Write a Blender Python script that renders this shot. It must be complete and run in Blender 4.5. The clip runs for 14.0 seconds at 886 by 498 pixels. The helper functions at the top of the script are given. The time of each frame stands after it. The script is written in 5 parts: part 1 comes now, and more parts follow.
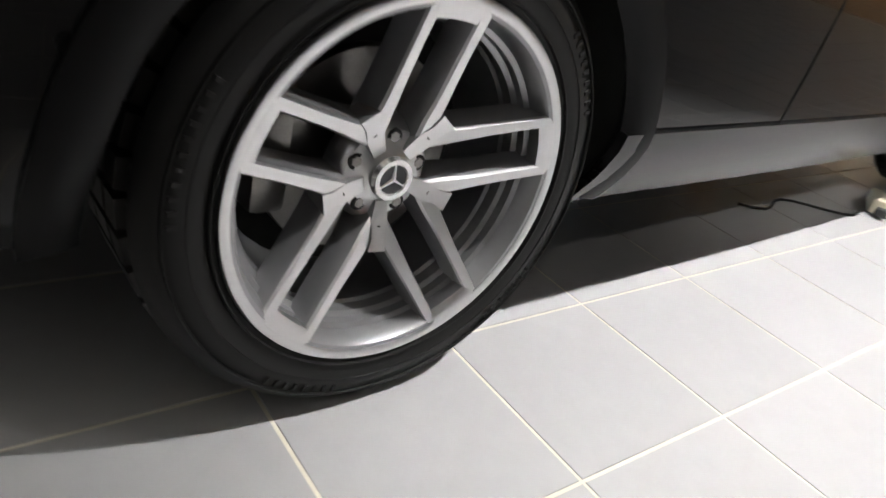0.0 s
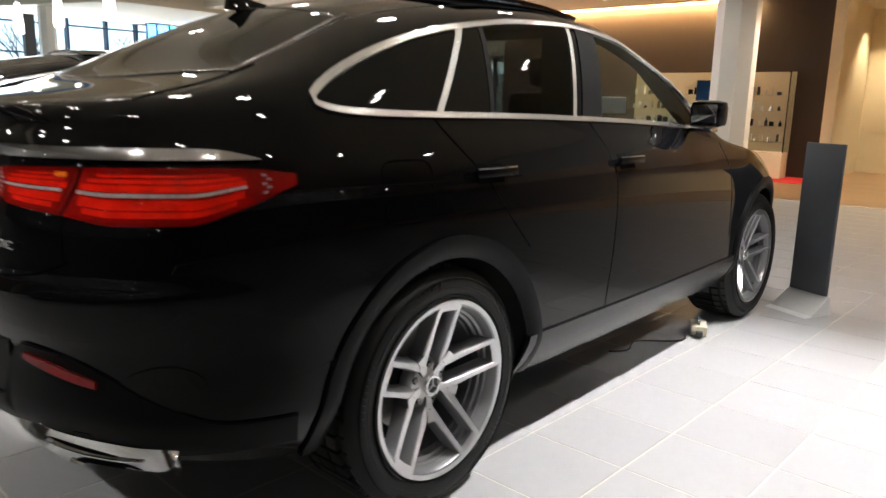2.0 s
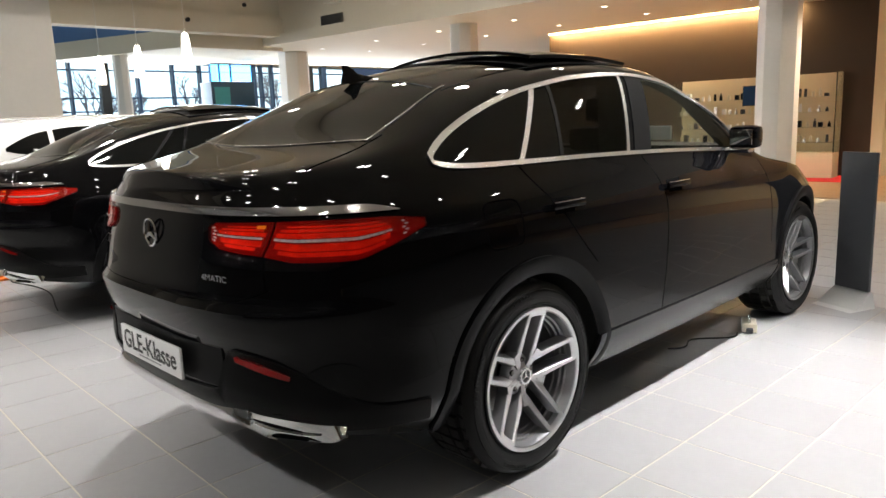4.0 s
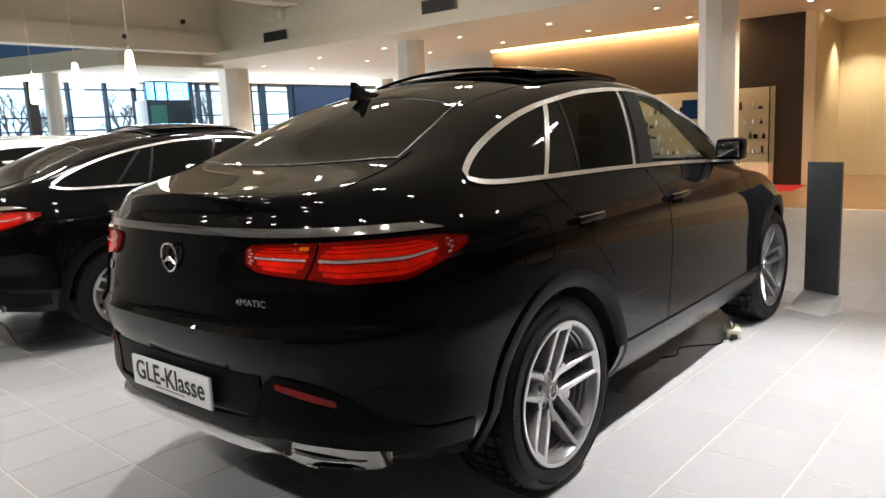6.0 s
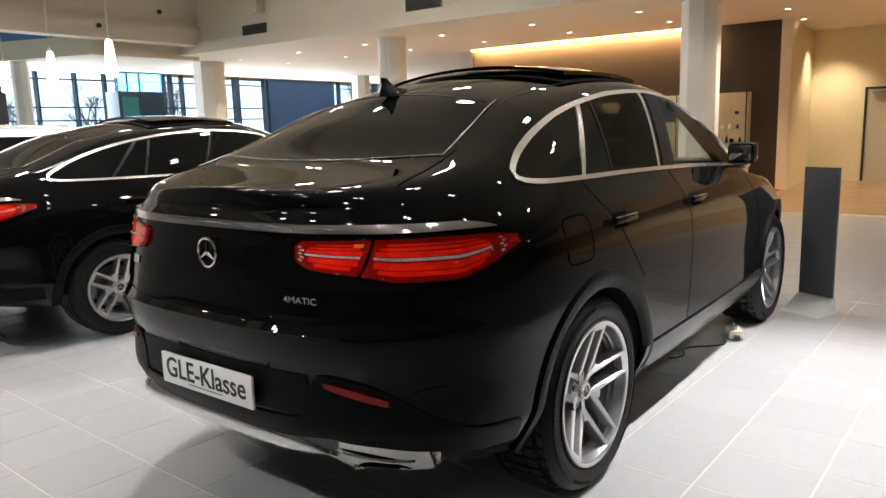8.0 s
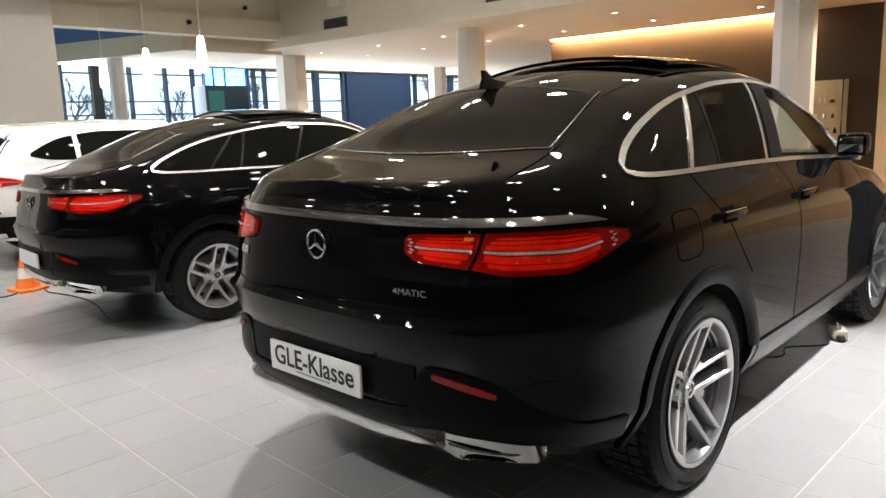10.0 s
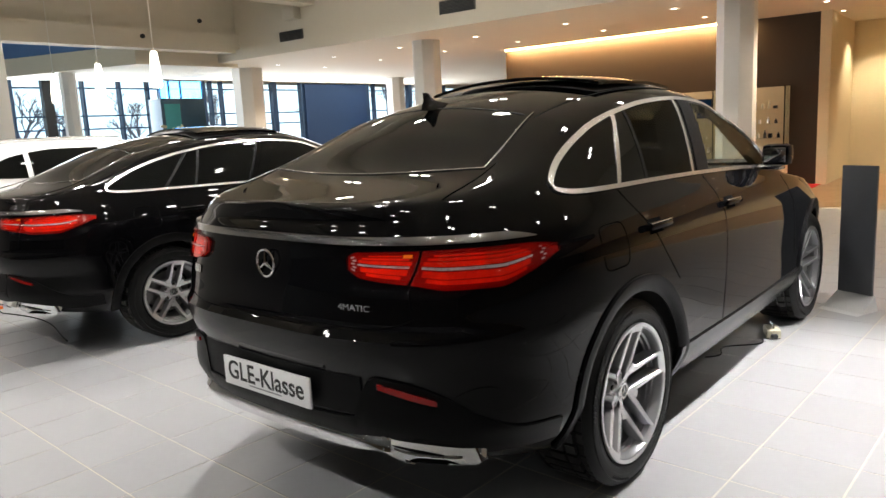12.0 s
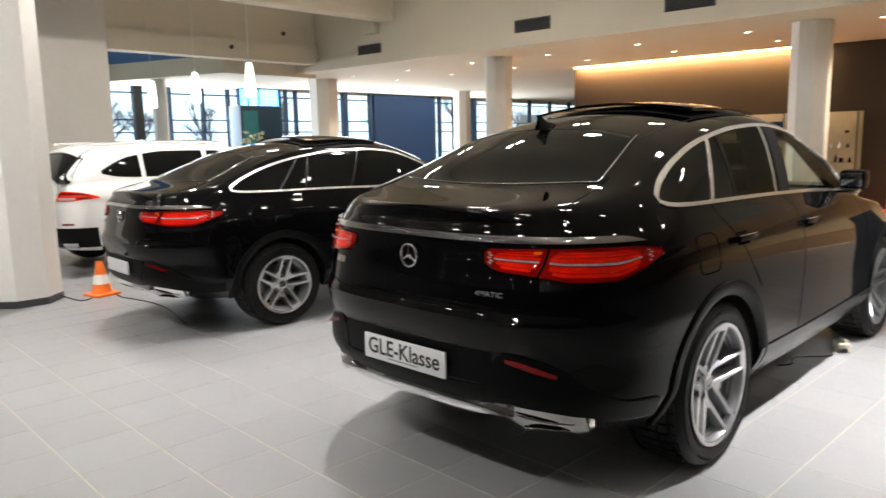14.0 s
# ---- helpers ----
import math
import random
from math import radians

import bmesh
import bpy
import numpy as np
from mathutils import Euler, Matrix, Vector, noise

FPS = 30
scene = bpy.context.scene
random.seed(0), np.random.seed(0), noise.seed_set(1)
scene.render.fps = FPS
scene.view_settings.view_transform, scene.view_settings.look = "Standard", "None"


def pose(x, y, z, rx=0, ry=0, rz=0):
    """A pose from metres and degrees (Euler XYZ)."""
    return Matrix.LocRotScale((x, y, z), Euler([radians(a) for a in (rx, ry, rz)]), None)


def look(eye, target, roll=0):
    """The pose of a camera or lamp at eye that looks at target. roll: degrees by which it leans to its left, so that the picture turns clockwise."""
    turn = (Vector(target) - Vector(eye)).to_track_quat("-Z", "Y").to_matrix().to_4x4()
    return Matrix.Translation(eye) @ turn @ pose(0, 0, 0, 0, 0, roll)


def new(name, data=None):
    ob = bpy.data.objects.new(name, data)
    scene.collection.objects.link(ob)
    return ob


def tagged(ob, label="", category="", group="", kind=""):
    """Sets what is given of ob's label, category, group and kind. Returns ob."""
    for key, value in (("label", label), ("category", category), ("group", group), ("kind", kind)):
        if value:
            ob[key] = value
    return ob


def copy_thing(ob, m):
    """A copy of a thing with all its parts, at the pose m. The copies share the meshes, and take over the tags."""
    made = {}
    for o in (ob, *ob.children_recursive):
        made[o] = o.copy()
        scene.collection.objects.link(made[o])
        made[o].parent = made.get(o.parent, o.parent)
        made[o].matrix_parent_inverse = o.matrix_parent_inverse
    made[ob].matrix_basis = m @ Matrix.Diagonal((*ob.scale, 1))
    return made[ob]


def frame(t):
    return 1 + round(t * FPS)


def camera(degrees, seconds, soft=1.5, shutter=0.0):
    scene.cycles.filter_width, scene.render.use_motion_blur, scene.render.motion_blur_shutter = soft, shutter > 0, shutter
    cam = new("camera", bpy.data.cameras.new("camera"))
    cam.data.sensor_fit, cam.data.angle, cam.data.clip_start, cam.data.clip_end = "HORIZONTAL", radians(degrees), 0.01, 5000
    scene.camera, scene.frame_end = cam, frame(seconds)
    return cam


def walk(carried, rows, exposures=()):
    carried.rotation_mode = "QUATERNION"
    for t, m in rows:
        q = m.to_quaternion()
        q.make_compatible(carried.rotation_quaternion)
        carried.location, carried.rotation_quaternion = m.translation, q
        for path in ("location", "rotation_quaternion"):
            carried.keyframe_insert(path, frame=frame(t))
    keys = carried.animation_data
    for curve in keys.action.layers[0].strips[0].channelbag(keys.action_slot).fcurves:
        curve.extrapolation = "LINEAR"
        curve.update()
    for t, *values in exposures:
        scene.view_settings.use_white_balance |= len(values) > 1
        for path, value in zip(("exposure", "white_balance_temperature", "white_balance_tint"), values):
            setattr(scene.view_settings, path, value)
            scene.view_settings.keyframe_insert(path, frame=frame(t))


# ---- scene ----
cam = camera(63.2, 14.0, shutter=0.5)
PATH = [
    (0, (1.708, -0.606, 0.825), (0.416, 0.596, -0.115), 13.6),
    (0.3, (1.739, -0.761, 0.863), (0.519, 0.559, -0.014), 10.4),
    (0.5, (1.751, -0.882, 0.903), (0.645, 0.537, 0.029), 8.5),
    (1.0, (1.866, -1.142, 1.033), (0.772, 0.334, 0.252), 2.3),
    (1.1, (1.917, -1.154, 1.039), (0.785, 0.339, 0.339), -0.3),
    (1.5, (2.206, -1.359, 1.172), (0.999, 0.146, 0.646), -0.2),
    (2, (2.373, -1.604, 1.274), (1.069, -0.14, 0.877), 1.3),
    (2.5, (2.472, -1.835, 1.414), (1.182, -0.372, 0.972), -2.7),
    (3, (2.64, -1.932, 1.421), (1.236, -0.557, 1.047), -2.6),
    (3.2, (2.7, -1.958, 1.414), (1.281, -0.596, 1.048), -2.2),
    (5.3, (2.493, -2.356, 1.428), (1.148, -0.912, 1.103), -2.4),
    (5.5, (2.462, -2.347, 1.431), (1.138, -0.883, 1.111), -2.4),
    (6, (2.384, -2.347, 1.431), (1.1, -0.848, 1.11), -2.9),
    (6.5, (2.303, -2.395, 1.436), (1.053, -0.867, 1.114), -2.2),
    (7, (2.225, -2.456, 1.439), (1.004, -0.906, 1.116), -2.3),
    (7.5, (2.178, -2.482, 1.434), (0.953, -0.936, 1.108), -2.0),
    (8, (2.16, -2.503, 1.439), (0.948, -0.946, 1.11), -1.7),
    (8.5, (2.131, -2.523, 1.444), (0.884, -0.993, 1.121), -1.5),
    (9, (2.1, -2.55, 1.442), (0.79, -1.074, 1.12), -1.7),
    (9.2, (2.093, -2.556, 1.438), (0.764, -1.097, 1.112), -1.9),
    (11.3, (2.051, -2.617, 1.473), (0.682, -1.203, 1.118), -2.1),
    (11.5, (2.065, -2.622, 1.47), (0.726, -1.181, 1.111), -2.6),
    (12, (2.226, -2.63, 1.501), (0.939, -1.135, 1.171), -2.9),
    (12.5, (2.35, -2.758, 1.532), (0.916, -1.399, 1.22), -2.1),
    (13, (2.372, -2.919, 1.542), (0.859, -1.635, 1.294), -0.3),
    (13.5, (2.321, -3.104, 1.528), (0.83, -1.802, 1.241), -1.8),
    (14, (2.333, -3.19, 1.532), (0.938, -1.787, 1.239), -1.1),
]
walk(cam, [(t, look(eye, target, roll)) for t, eye, target, roll in PATH])

# ---------------------------------------------------------------- light
world = bpy.data.worlds.new("world")
scene.world = world
world.use_nodes = True
wn = world.node_tree.nodes
sky = wn.new("ShaderNodeTexSky")
sky.sky_type = "NISHITA"
sky.sun_disc = False
sky.sun_elevation, sky.sun_rotation = radians(12), radians(60)
world.node_tree.links.new(sky.outputs[0], wn["Background"].inputs[0])
wn["Background"].inputs[1].default_value = 0.12
scene.view_settings.exposure = 0.3


def lamp(name, kind, m, power, colour=(1, 0.93, 0.84), size=0.2, cone=70, blend=0.6):
    data = bpy.data.lights.new(name, kind)
    data.energy, data.color = power, colour
    if kind == "AREA":
        data.shape, data.size = "DISK", size
    if kind == "SPOT":
        data.spot_size, data.spot_blend, data.shadow_soft_size = radians(cone), blend, size
    ob = new(name, data)
    ob.matrix_world = m
    return ob


# ---------------------------------------------------------------- materials
def shade(name, colour, rough=0.5, metal=0.0, vary=0.12, scale=6.0, bump=0.0, bump_scale=60.0, coat=0.0, rough_vary=0.1, spec=0.5, each=0.0):
    """A surface with colour and gloss that vary at two scales, and fine relief."""
    m = bpy.data.materials.new(name)
    m.use_nodes = True
    n, l = m.node_tree.nodes, m.node_tree.links
    b = n["Principled BSDF"]
    b.inputs["Metallic"].default_value = metal
    b.inputs["Coat Weight"].default_value = coat
    b.inputs["Coat Roughness"].default_value = 0.02
    b.inputs["Specular IOR Level"].default_value = spec
    co = n.new("ShaderNodeTexCoord")
    big, fine = n.new("ShaderNodeTexNoise"), n.new("ShaderNodeTexNoise")
    big.inputs["Scale"].default_value, fine.inputs["Scale"].default_value = scale, scale * 9
    big.inputs["Detail"].default_value, fine.inputs["Detail"].default_value = 4, 6
    for t in (big, fine):
        l.new(co.outputs["Object"], t.inputs["Vector"])
    mix = n.new("ShaderNodeMath")
    mix.operation = "MULTIPLY_ADD"
    mix.inputs[1].default_value = 0.5
    l.new(fine.outputs["Fac"], mix.inputs[0])
    half = n.new("ShaderNodeMath")
    half.operation = "MULTIPLY"
    half.inputs[1].default_value = 0.5
    l.new(big.outputs["Fac"], half.inputs[0])
    l.new(half.outputs[0], mix.inputs[2])
    value = mix.outputs[0]
    if each:
        info, add = n.new("ShaderNodeObjectInfo"), n.new("ShaderNodeMath")
        add.operation = "MULTIPLY_ADD"
        add.inputs[1].default_value = each
        l.new(info.outputs["Random"], add.inputs[0])
        l.new(value, add.inputs[2])
        value = add.outputs[0]
    ramp = n.new("ShaderNodeValToRGB")
    ramp.color_ramp.elements[0].position, ramp.color_ramp.elements[1].position = 0.2, 0.8 + each
    ramp.color_ramp.elements[0].color = (*[c * (1 - vary) for c in colour], 1)
    ramp.color_ramp.elements[1].color = (*[min(1, c * (1 + vary)) for c in colour], 1)
    l.new(value, ramp.inputs[0])
    l.new(ramp.outputs[0], b.inputs["Base Color"])
    rr = n.new("ShaderNodeMapRange")
    rr.inputs["To Min"].default_value, rr.inputs["To Max"].default_value = rough * (1 - rough_vary), rough * (1 + rough_vary)
    l.new(fine.outputs["Fac"], rr.inputs["Value"])
    l.new(rr.outputs[0], b.inputs["Roughness"])
    if bump:
        tex, bp = n.new("ShaderNodeTexNoise"), n.new("ShaderNodeBump")
        tex.inputs["Scale"].default_value = bump_scale
        bp.inputs["Strength"].default_value, bp.inputs["Distance"].default_value = bump, 0.002
        l.new(co.outputs["Object"], tex.inputs["Vector"])
        l.new(tex.outputs["Fac"], bp.inputs["Height"])
        l.new(bp.outputs[0], b.inputs["Normal"])
    return m


def glow(name, colour, strength):
    m = bpy.data.materials.new(name)
    m.use_nodes = True
    b = m.node_tree.nodes["Principled BSDF"]
    b.inputs["Base Color"].default_value = (*colour, 1)
    b.inputs["Emission Color"].default_value = (*colour, 1)
    b.inputs["Emission Strength"].default_value = strength
    return m


def clear(name, colour, rough=0.0, ior=1.45):
    m = bpy.data.materials.new(name)
    m.use_nodes = True
    b = m.node_tree.nodes["Principled BSDF"]
    b.inputs["Base Color"].default_value = (*colour, 1)
    b.inputs["Roughness"].default_value = rough
    b.inputs["Transmission Weight"].default_value = 1.0
    b.inputs["IOR"].default_value = ior
    return m


def thin_glass(name, colour):
    """A thin pane: tinted and see-through, with a mirror gloss that grows at grazing view."""
    m = bpy.data.materials.new(name)
    m.use_nodes = True
    n, l = m.node_tree.nodes, m.node_tree.links
    n.remove(n["Principled BSDF"])
    see, gloss, mix, fr = n.new("ShaderNodeBsdfTransparent"), n.new("ShaderNodeBsdfGlossy"), n.new("ShaderNodeMixShader"), n.new("ShaderNodeLayerWeight")
    see.inputs["Color"].default_value = (*colour, 1)
    gloss.inputs["Roughness"].default_value = 0.01
    steep, share = n.new("ShaderNodeMath"), n.new("ShaderNodeMath")
    steep.operation, share.operation = "POWER", "MULTIPLY_ADD"
    steep.inputs[1].default_value, share.inputs[1].default_value, share.inputs[2].default_value = 4.0, 0.3, 0.02
    fr.inputs["Blend"].default_value = 0.5
    l.new(fr.outputs["Facing"], steep.inputs[0])
    l.new(steep.outputs[0], share.inputs[0])
    l.new(share.outputs[0], mix.inputs[0])
    l.new(see.outputs[0], mix.inputs[1])
    l.new(gloss.outputs[0], mix.inputs[2])
    l.new(mix.outputs[0], n["Material Output"].inputs["Surface"])
    return m


BLACK = shade("black_car_paint", (0.0025, 0.0025, 0.003), 0.02, vary=0.1, rough_vary=0.05, spec=0.27)
WHITE = shade("white_car_paint", (0.8, 0.8, 0.79), 0.15, vary=0.02, coat=1.0)
CLAD = shade("grained_black_plastic", (0.0035, 0.0035, 0.0038), 0.42, vary=0.2, bump=0.1, bump_scale=900, spec=0.1)
SILL = shade("satin_black_sill", (0.008, 0.008, 0.0085), 0.25, vary=0.15, spec=0.25)
MATT = shade("matt_black_underside", (0.006, 0.006, 0.006), 0.8)
CHROME = shade("polished_chrome", (0.86, 0.86, 0.87), 0.06, metal=1.0, vary=0.03)
SATIN = shade("satin_aluminium_trim", (0.9, 0.9, 0.9), 0.26, metal=1.0, vary=0.04)
STRIP = shade("brushed_chrome_strip", (0.7, 0.7, 0.71), 0.14, metal=1.0, vary=0.05)
GLASS = shade("tinted_privacy_glass", (0.004, 0.0045, 0.0045), 0.02, vary=0.1, rough_vary=0.0, spec=0.24)
SIDE_GLASS = thin_glass("clear_side_glass", (0.93, 0.96, 0.93))
DOOR_GLASS = thin_glass("dark_tinted_door_glass", (0.38, 0.38, 0.36))
RED_LENS = shade("red_lamp_lens", (0.85, 0.028, 0.01), 0.08, vary=0.35, scale=22, coat=0.6, bump=0.25, bump_scale=70)
RED_GLASS = clear("clear_red_lens", (1.0, 0.3, 0.24), 0.0, 1.45)
RED_CORE = shade("red_lamp_reflector", (1.0, 0.038, 0.01), 0.16, vary=0.7, scale=26, bump=1.0, bump_scale=70)
RED_MID = shade("red_lamp_body", (0.2, 0.004, 0.003), 0.2, vary=0.5, scale=18, bump=0.6, bump_scale=40)
RED_DEEP = shade("deep_red_lens", (0.16, 0.002, 0.002), 0.08, vary=0.3, scale=25, coat=0.5)
LENS_BAR = shade("pale_lamp_bar", (0.62, 0.54, 0.53), 0.22, metal=0.3, vary=0.5, scale=60)
AMBER = shade("amber_lamp_lens", (0.95, 0.22, 0.01), 0.15, vary=0.15)
GAP = shade("dark_panel_gap", (0.0012, 0.0012, 0.0012), 0.9, spec=0.05)
RUBBER = shade("tyre_rubber", (0.008, 0.008, 0.008), 0.45, vary=0.25, scale=14, bump=0.1, bump_scale=400, spec=0.2)
TREAD = shade("tyre_tread_rubber", (0.02, 0.019, 0.018), 0.4, vary=0.3, scale=20)
ALLOY = shade("machined_alloy", (0.62, 0.62, 0.63), 0.3, metal=1.0, vary=0.05, scale=30)
ALLOY_GREY = shade("grey_painted_alloy", (0.27, 0.27, 0.28), 0.3, metal=0.7, vary=0.08)
STEEL = shade("brushed_brake_steel", (0.26, 0.25, 0.24), 0.35, metal=1.0, vary=0.2, scale=30)
PLATE = shade("white_plate_sheet", (0.72, 0.72, 0.72), 0.35, vary=0.03)
INK = shade("black_print", (0.01, 0.01, 0.01), 0.5)
TILE = shade("grey_floor_tile", (0.27, 0.27, 0.275), 0.3, vary=0.09, scale=2.2, bump=0.02, bump_scale=300, rough_vary=0.15, each=0.25)
GROUT = shade("pale_grout", (0.5, 0.46, 0.38), 0.8, vary=0.15, bump=0.2)
PLASTER = shade("white_plaster", (0.78, 0.76, 0.72), 0.75, vary=0.04, scale=1.5, bump=0.05)
UNSEEN_WALL = shade("dark_unseen_wall", (0.13, 0.08, 0.04), 0.6, vary=0.5, scale=0.8)
DARK_CEILING = shade("dark_unseen_ceiling", (0.12, 0.115, 0.11), 0.7, vary=0.1, scale=1.2)
CEILING = shade("cream_ceiling_paint", (0.74, 0.68, 0.56), 0.8, vary=0.03, scale=1.2)
BROWN = shade("dark_brown_wall_panel", (0.03, 0.0155, 0.006), 0.55, vary=0.12, scale=2)
CREAM = shade("warm_cream_wall", (0.72, 0.62, 0.43), 0.7, vary=0.04, scale=1.2)
WOOD = shade("oak_floor_boards", (0.25, 0.15, 0.078), 0.32, vary=0.3, scale=5, each=0.3)
GALLERY_BLUE = shade("mid_blue_rail_panel", (0.09, 0.2, 0.45), 0.5, vary=0.06)
# dark frame with the blue tint of the window glare in its colour
FRAME_GLARE = shade("glare_tinted_window_frame", (0.03, 0.07, 0.15), 0.4, vary=0.15)
BLUE_GLASS = clear("blue_glass", (0.12, 0.5, 0.95), ior=1.05)
BLUE = shade("dark_blue_wall", (0.02, 0.06, 0.16), 0.6, vary=0.06)
DARK = shade("dark_steel_frame", (0.02, 0.022, 0.025), 0.45, vary=0.15)
SLATE = shade("dark_grey_sign_sheet", (0.055, 0.058, 0.065), 0.35, vary=0.12, scale=3)
ORANGE = shade("orange_cone_plastic", (0.9, 0.2, 0.03), 0.4, vary=0.08)
CONE_WHITE = shade("white_cone_band", (0.82, 0.8, 0.76), 0.4, vary=0.05)
RED_MAT = shade("red_carpet", (0.55, 0.015, 0.02), 0.9, vary=0.15, bump=0.3)
PANE = clear("window_pane", (0.97, 0.98, 0.98), ior=1.02)


# ---------------------------------------------------------------- helpers
def link(name, bm, material, smooth=40):
    me = bpy.data.meshes.new(name)
    bmesh.ops.recalc_face_normals(bm, faces=bm.faces)
    bm.to_mesh(me)
    bm.free()
    me.materials.append(material)
    if smooth:
        me.shade_smooth()
        me.set_sharp_from_angle(angle=radians(smooth))
    return new(name, me)


def part(name, bm, material, parent, label="", smooth=40):
    ob = link(name, bm, material, smooth)
    ob.parent = parent
    if label:
        ob["label"] = label
    return ob


def thing(name, label, category, m=None, group="", kind=""):
    ob = new(name)
    ob.empty_display_size = 0.1
    if m is not None:
        ob.matrix_world = m
    return tagged(ob, label, category, group, kind)


def box(bm, x0, y0, z0, x1, y1, z1, bevel=0.0, m=None):
    r = bmesh.ops.create_cube(bm, size=1.0)
    vs = r["verts"]
    bmesh.ops.transform(bm, matrix=Matrix.Translation(((x0 + x1) / 2, (y0 + y1) / 2, (z0 + z1) / 2)) @ Matrix.Diagonal((x1 - x0, y1 - y0, z1 - z0, 1)), verts=vs)
    if bevel:
        es = list({e for v in vs for e in v.link_edges})
        out = bmesh.ops.bevel(bm, geom=es, offset=bevel, segments=2, affect="EDGES", profile=0.6)
        vs = list({v for f in out["faces"] for v in f.verts} | {v for v in vs if v.is_valid})
    if m is not None:
        bmesh.ops.transform(bm, matrix=m, verts=vs)
    return bm


def boxed(*a, **k):
    return box(bmesh.new(), *a, **k)


def tube(bm, p, q, r, r2=None, seg=16, caps=True):
    p, q = Vector(p), Vector(q)
    out = bmesh.ops.create_cone(bm, cap_ends=caps, segments=seg, radius1=r, radius2=r if r2 is None else r2, depth=(q - p).length)
    turn = (q - p).to_track_quat("Z", "Y").to_matrix().to_4x4()
    bmesh.ops.transform(bm, matrix=Matrix.Translation((p + q) / 2) @ turn, verts=out["verts"])
    return bm


def lathe(profile, seg=64, axis="x"):
    """A closed ring turned round the x axis from (radius, x) pairs."""
    bm = bmesh.new()
    rings = []
    for k in range(seg):
        a = 2 * math.pi * k / seg
        rings.append([bm.verts.new((h, r * math.cos(a), r * math.sin(a)) if axis == "x" else (r * math.cos(a), r * math.sin(a), h)) for r, h in profile])
    for k in range(seg):
        a, b = rings[k], rings[(k + 1) % seg]
        for j in range(len(profile) - 1):
            bm.faces.new((a[j], a[j + 1], b[j + 1], b[j]))
    return bm


def curve(*knots):
    """A smooth function through (place, value) knots, with no overshoot."""
    xs, ys = np.array([k[0] for k in knots], float), np.array([k[1] for k in knots], float)
    d = np.diff(ys) / np.diff(xs)
    m = np.concatenate(([d[0]], np.where(d[:-1] * d[1:] > 0, 2 * d[:-1] * d[1:] / (d[:-1] + d[1:] + 1e-12), 0), [d[-1]]))

    def at(x):
        x = min(max(x, xs[0]), xs[-1])
        i = min(max(int(np.searchsorted(xs, x)) - 1, 0), len(xs) - 2)
        h = xs[i + 1] - xs[i]
        t = (x - xs[i]) / h
        return float((1 + 2 * t) * (1 - t) ** 2 * ys[i] + t * (1 - t) ** 2 * h * m[i] + t * t * (3 - 2 * t) * ys[i + 1] + t * t * (t - 1) * h * m[i + 1])

    return at


def patch(place, us, vs, out=0.003, thick=0.006, flip=1):
    """A curved plate on a surface place(u, v), standing out from it by out, with a rim of its own."""
    bm = bmesh.new()
    grid, back = [], []
    e = 1e-3
    for u in us:
        row, brow = [], []
        for v in vs:
            p = Vector(place(u, v))
            n = (Vector(place(u + e, v)) - Vector(place(u - e, v))).cross(Vector(place(u, v + e)) - Vector(place(u, v - e)))
            n = n.normalized() * flip if n.length > 1e-12 else Vector((0, 0, 0))
            row.append(bm.verts.new(p + n * out))
            brow.append(bm.verts.new(p + n * (out - thick)))
        grid.append(row)
        back.append(brow)
    a, b = len(us), len(vs)
    for i in range(a - 1):
        for j in range(b - 1):
            bm.faces.new((grid[i][j], grid[i + 1][j], grid[i + 1][j + 1], grid[i][j + 1]))
            bm.faces.new((back[i][j], back[i][j + 1], back[i + 1][j + 1], back[i + 1][j]))
    for i in range(a - 1):
        for j in (0, b - 1):
            bm.faces.new((grid[i][j], grid[i + 1][j], back[i + 1][j], back[i][j]))
    for j in range(b - 1):
        for i in (0, a - 1):
            bm.faces.new((grid[i][j], grid[i][j + 1], back[i][j + 1], back[i][j]))
    return bm


def steps(a, b, n):
    return [a + (b - a) * i / (n - 1) for i in range(n)]


def ribbon(points, r, seg=6):
    """A thin round cord through points."""
    bm = bmesh.new()
    rings = []
    for i, p in enumerate(points):
        d = (Vector(points[min(i + 1, len(points) - 1)]) - Vector(points[max(i - 1, 0)])).normalized()
        side = d.cross(Vector((0.13, 0.21, 1))).normalized()
        up = side.cross(d)
        rings.append([bm.verts.new(Vector(p) + (side * math.cos(a) + up * math.sin(a)) * r) for a in [2 * math.pi * k / seg for k in range(seg)]])
    for a, b in zip(rings, rings[1:]):
        for k in range(seg):
            bm.faces.new((a[k], a[(k + 1) % seg], b[(k + 1) % seg], b[k]))
    bm.faces.new(rings[0])
    bm.faces.new(rings[-1])
    return bm


# ---------------------------------------------------------------- the hall
LOW, HIGH, EDGE = 3.4, 5.2, 8.75
hall = pose(0, 0, 0, 0, 0, 3.0)


def fixed(name, bm, material, label, category, smooth=0, m=None):
    ob = link(name, bm, material, smooth)
    ob.matrix_world = hall if m is None else m
    return tagged(ob, label, category, "", "structure")


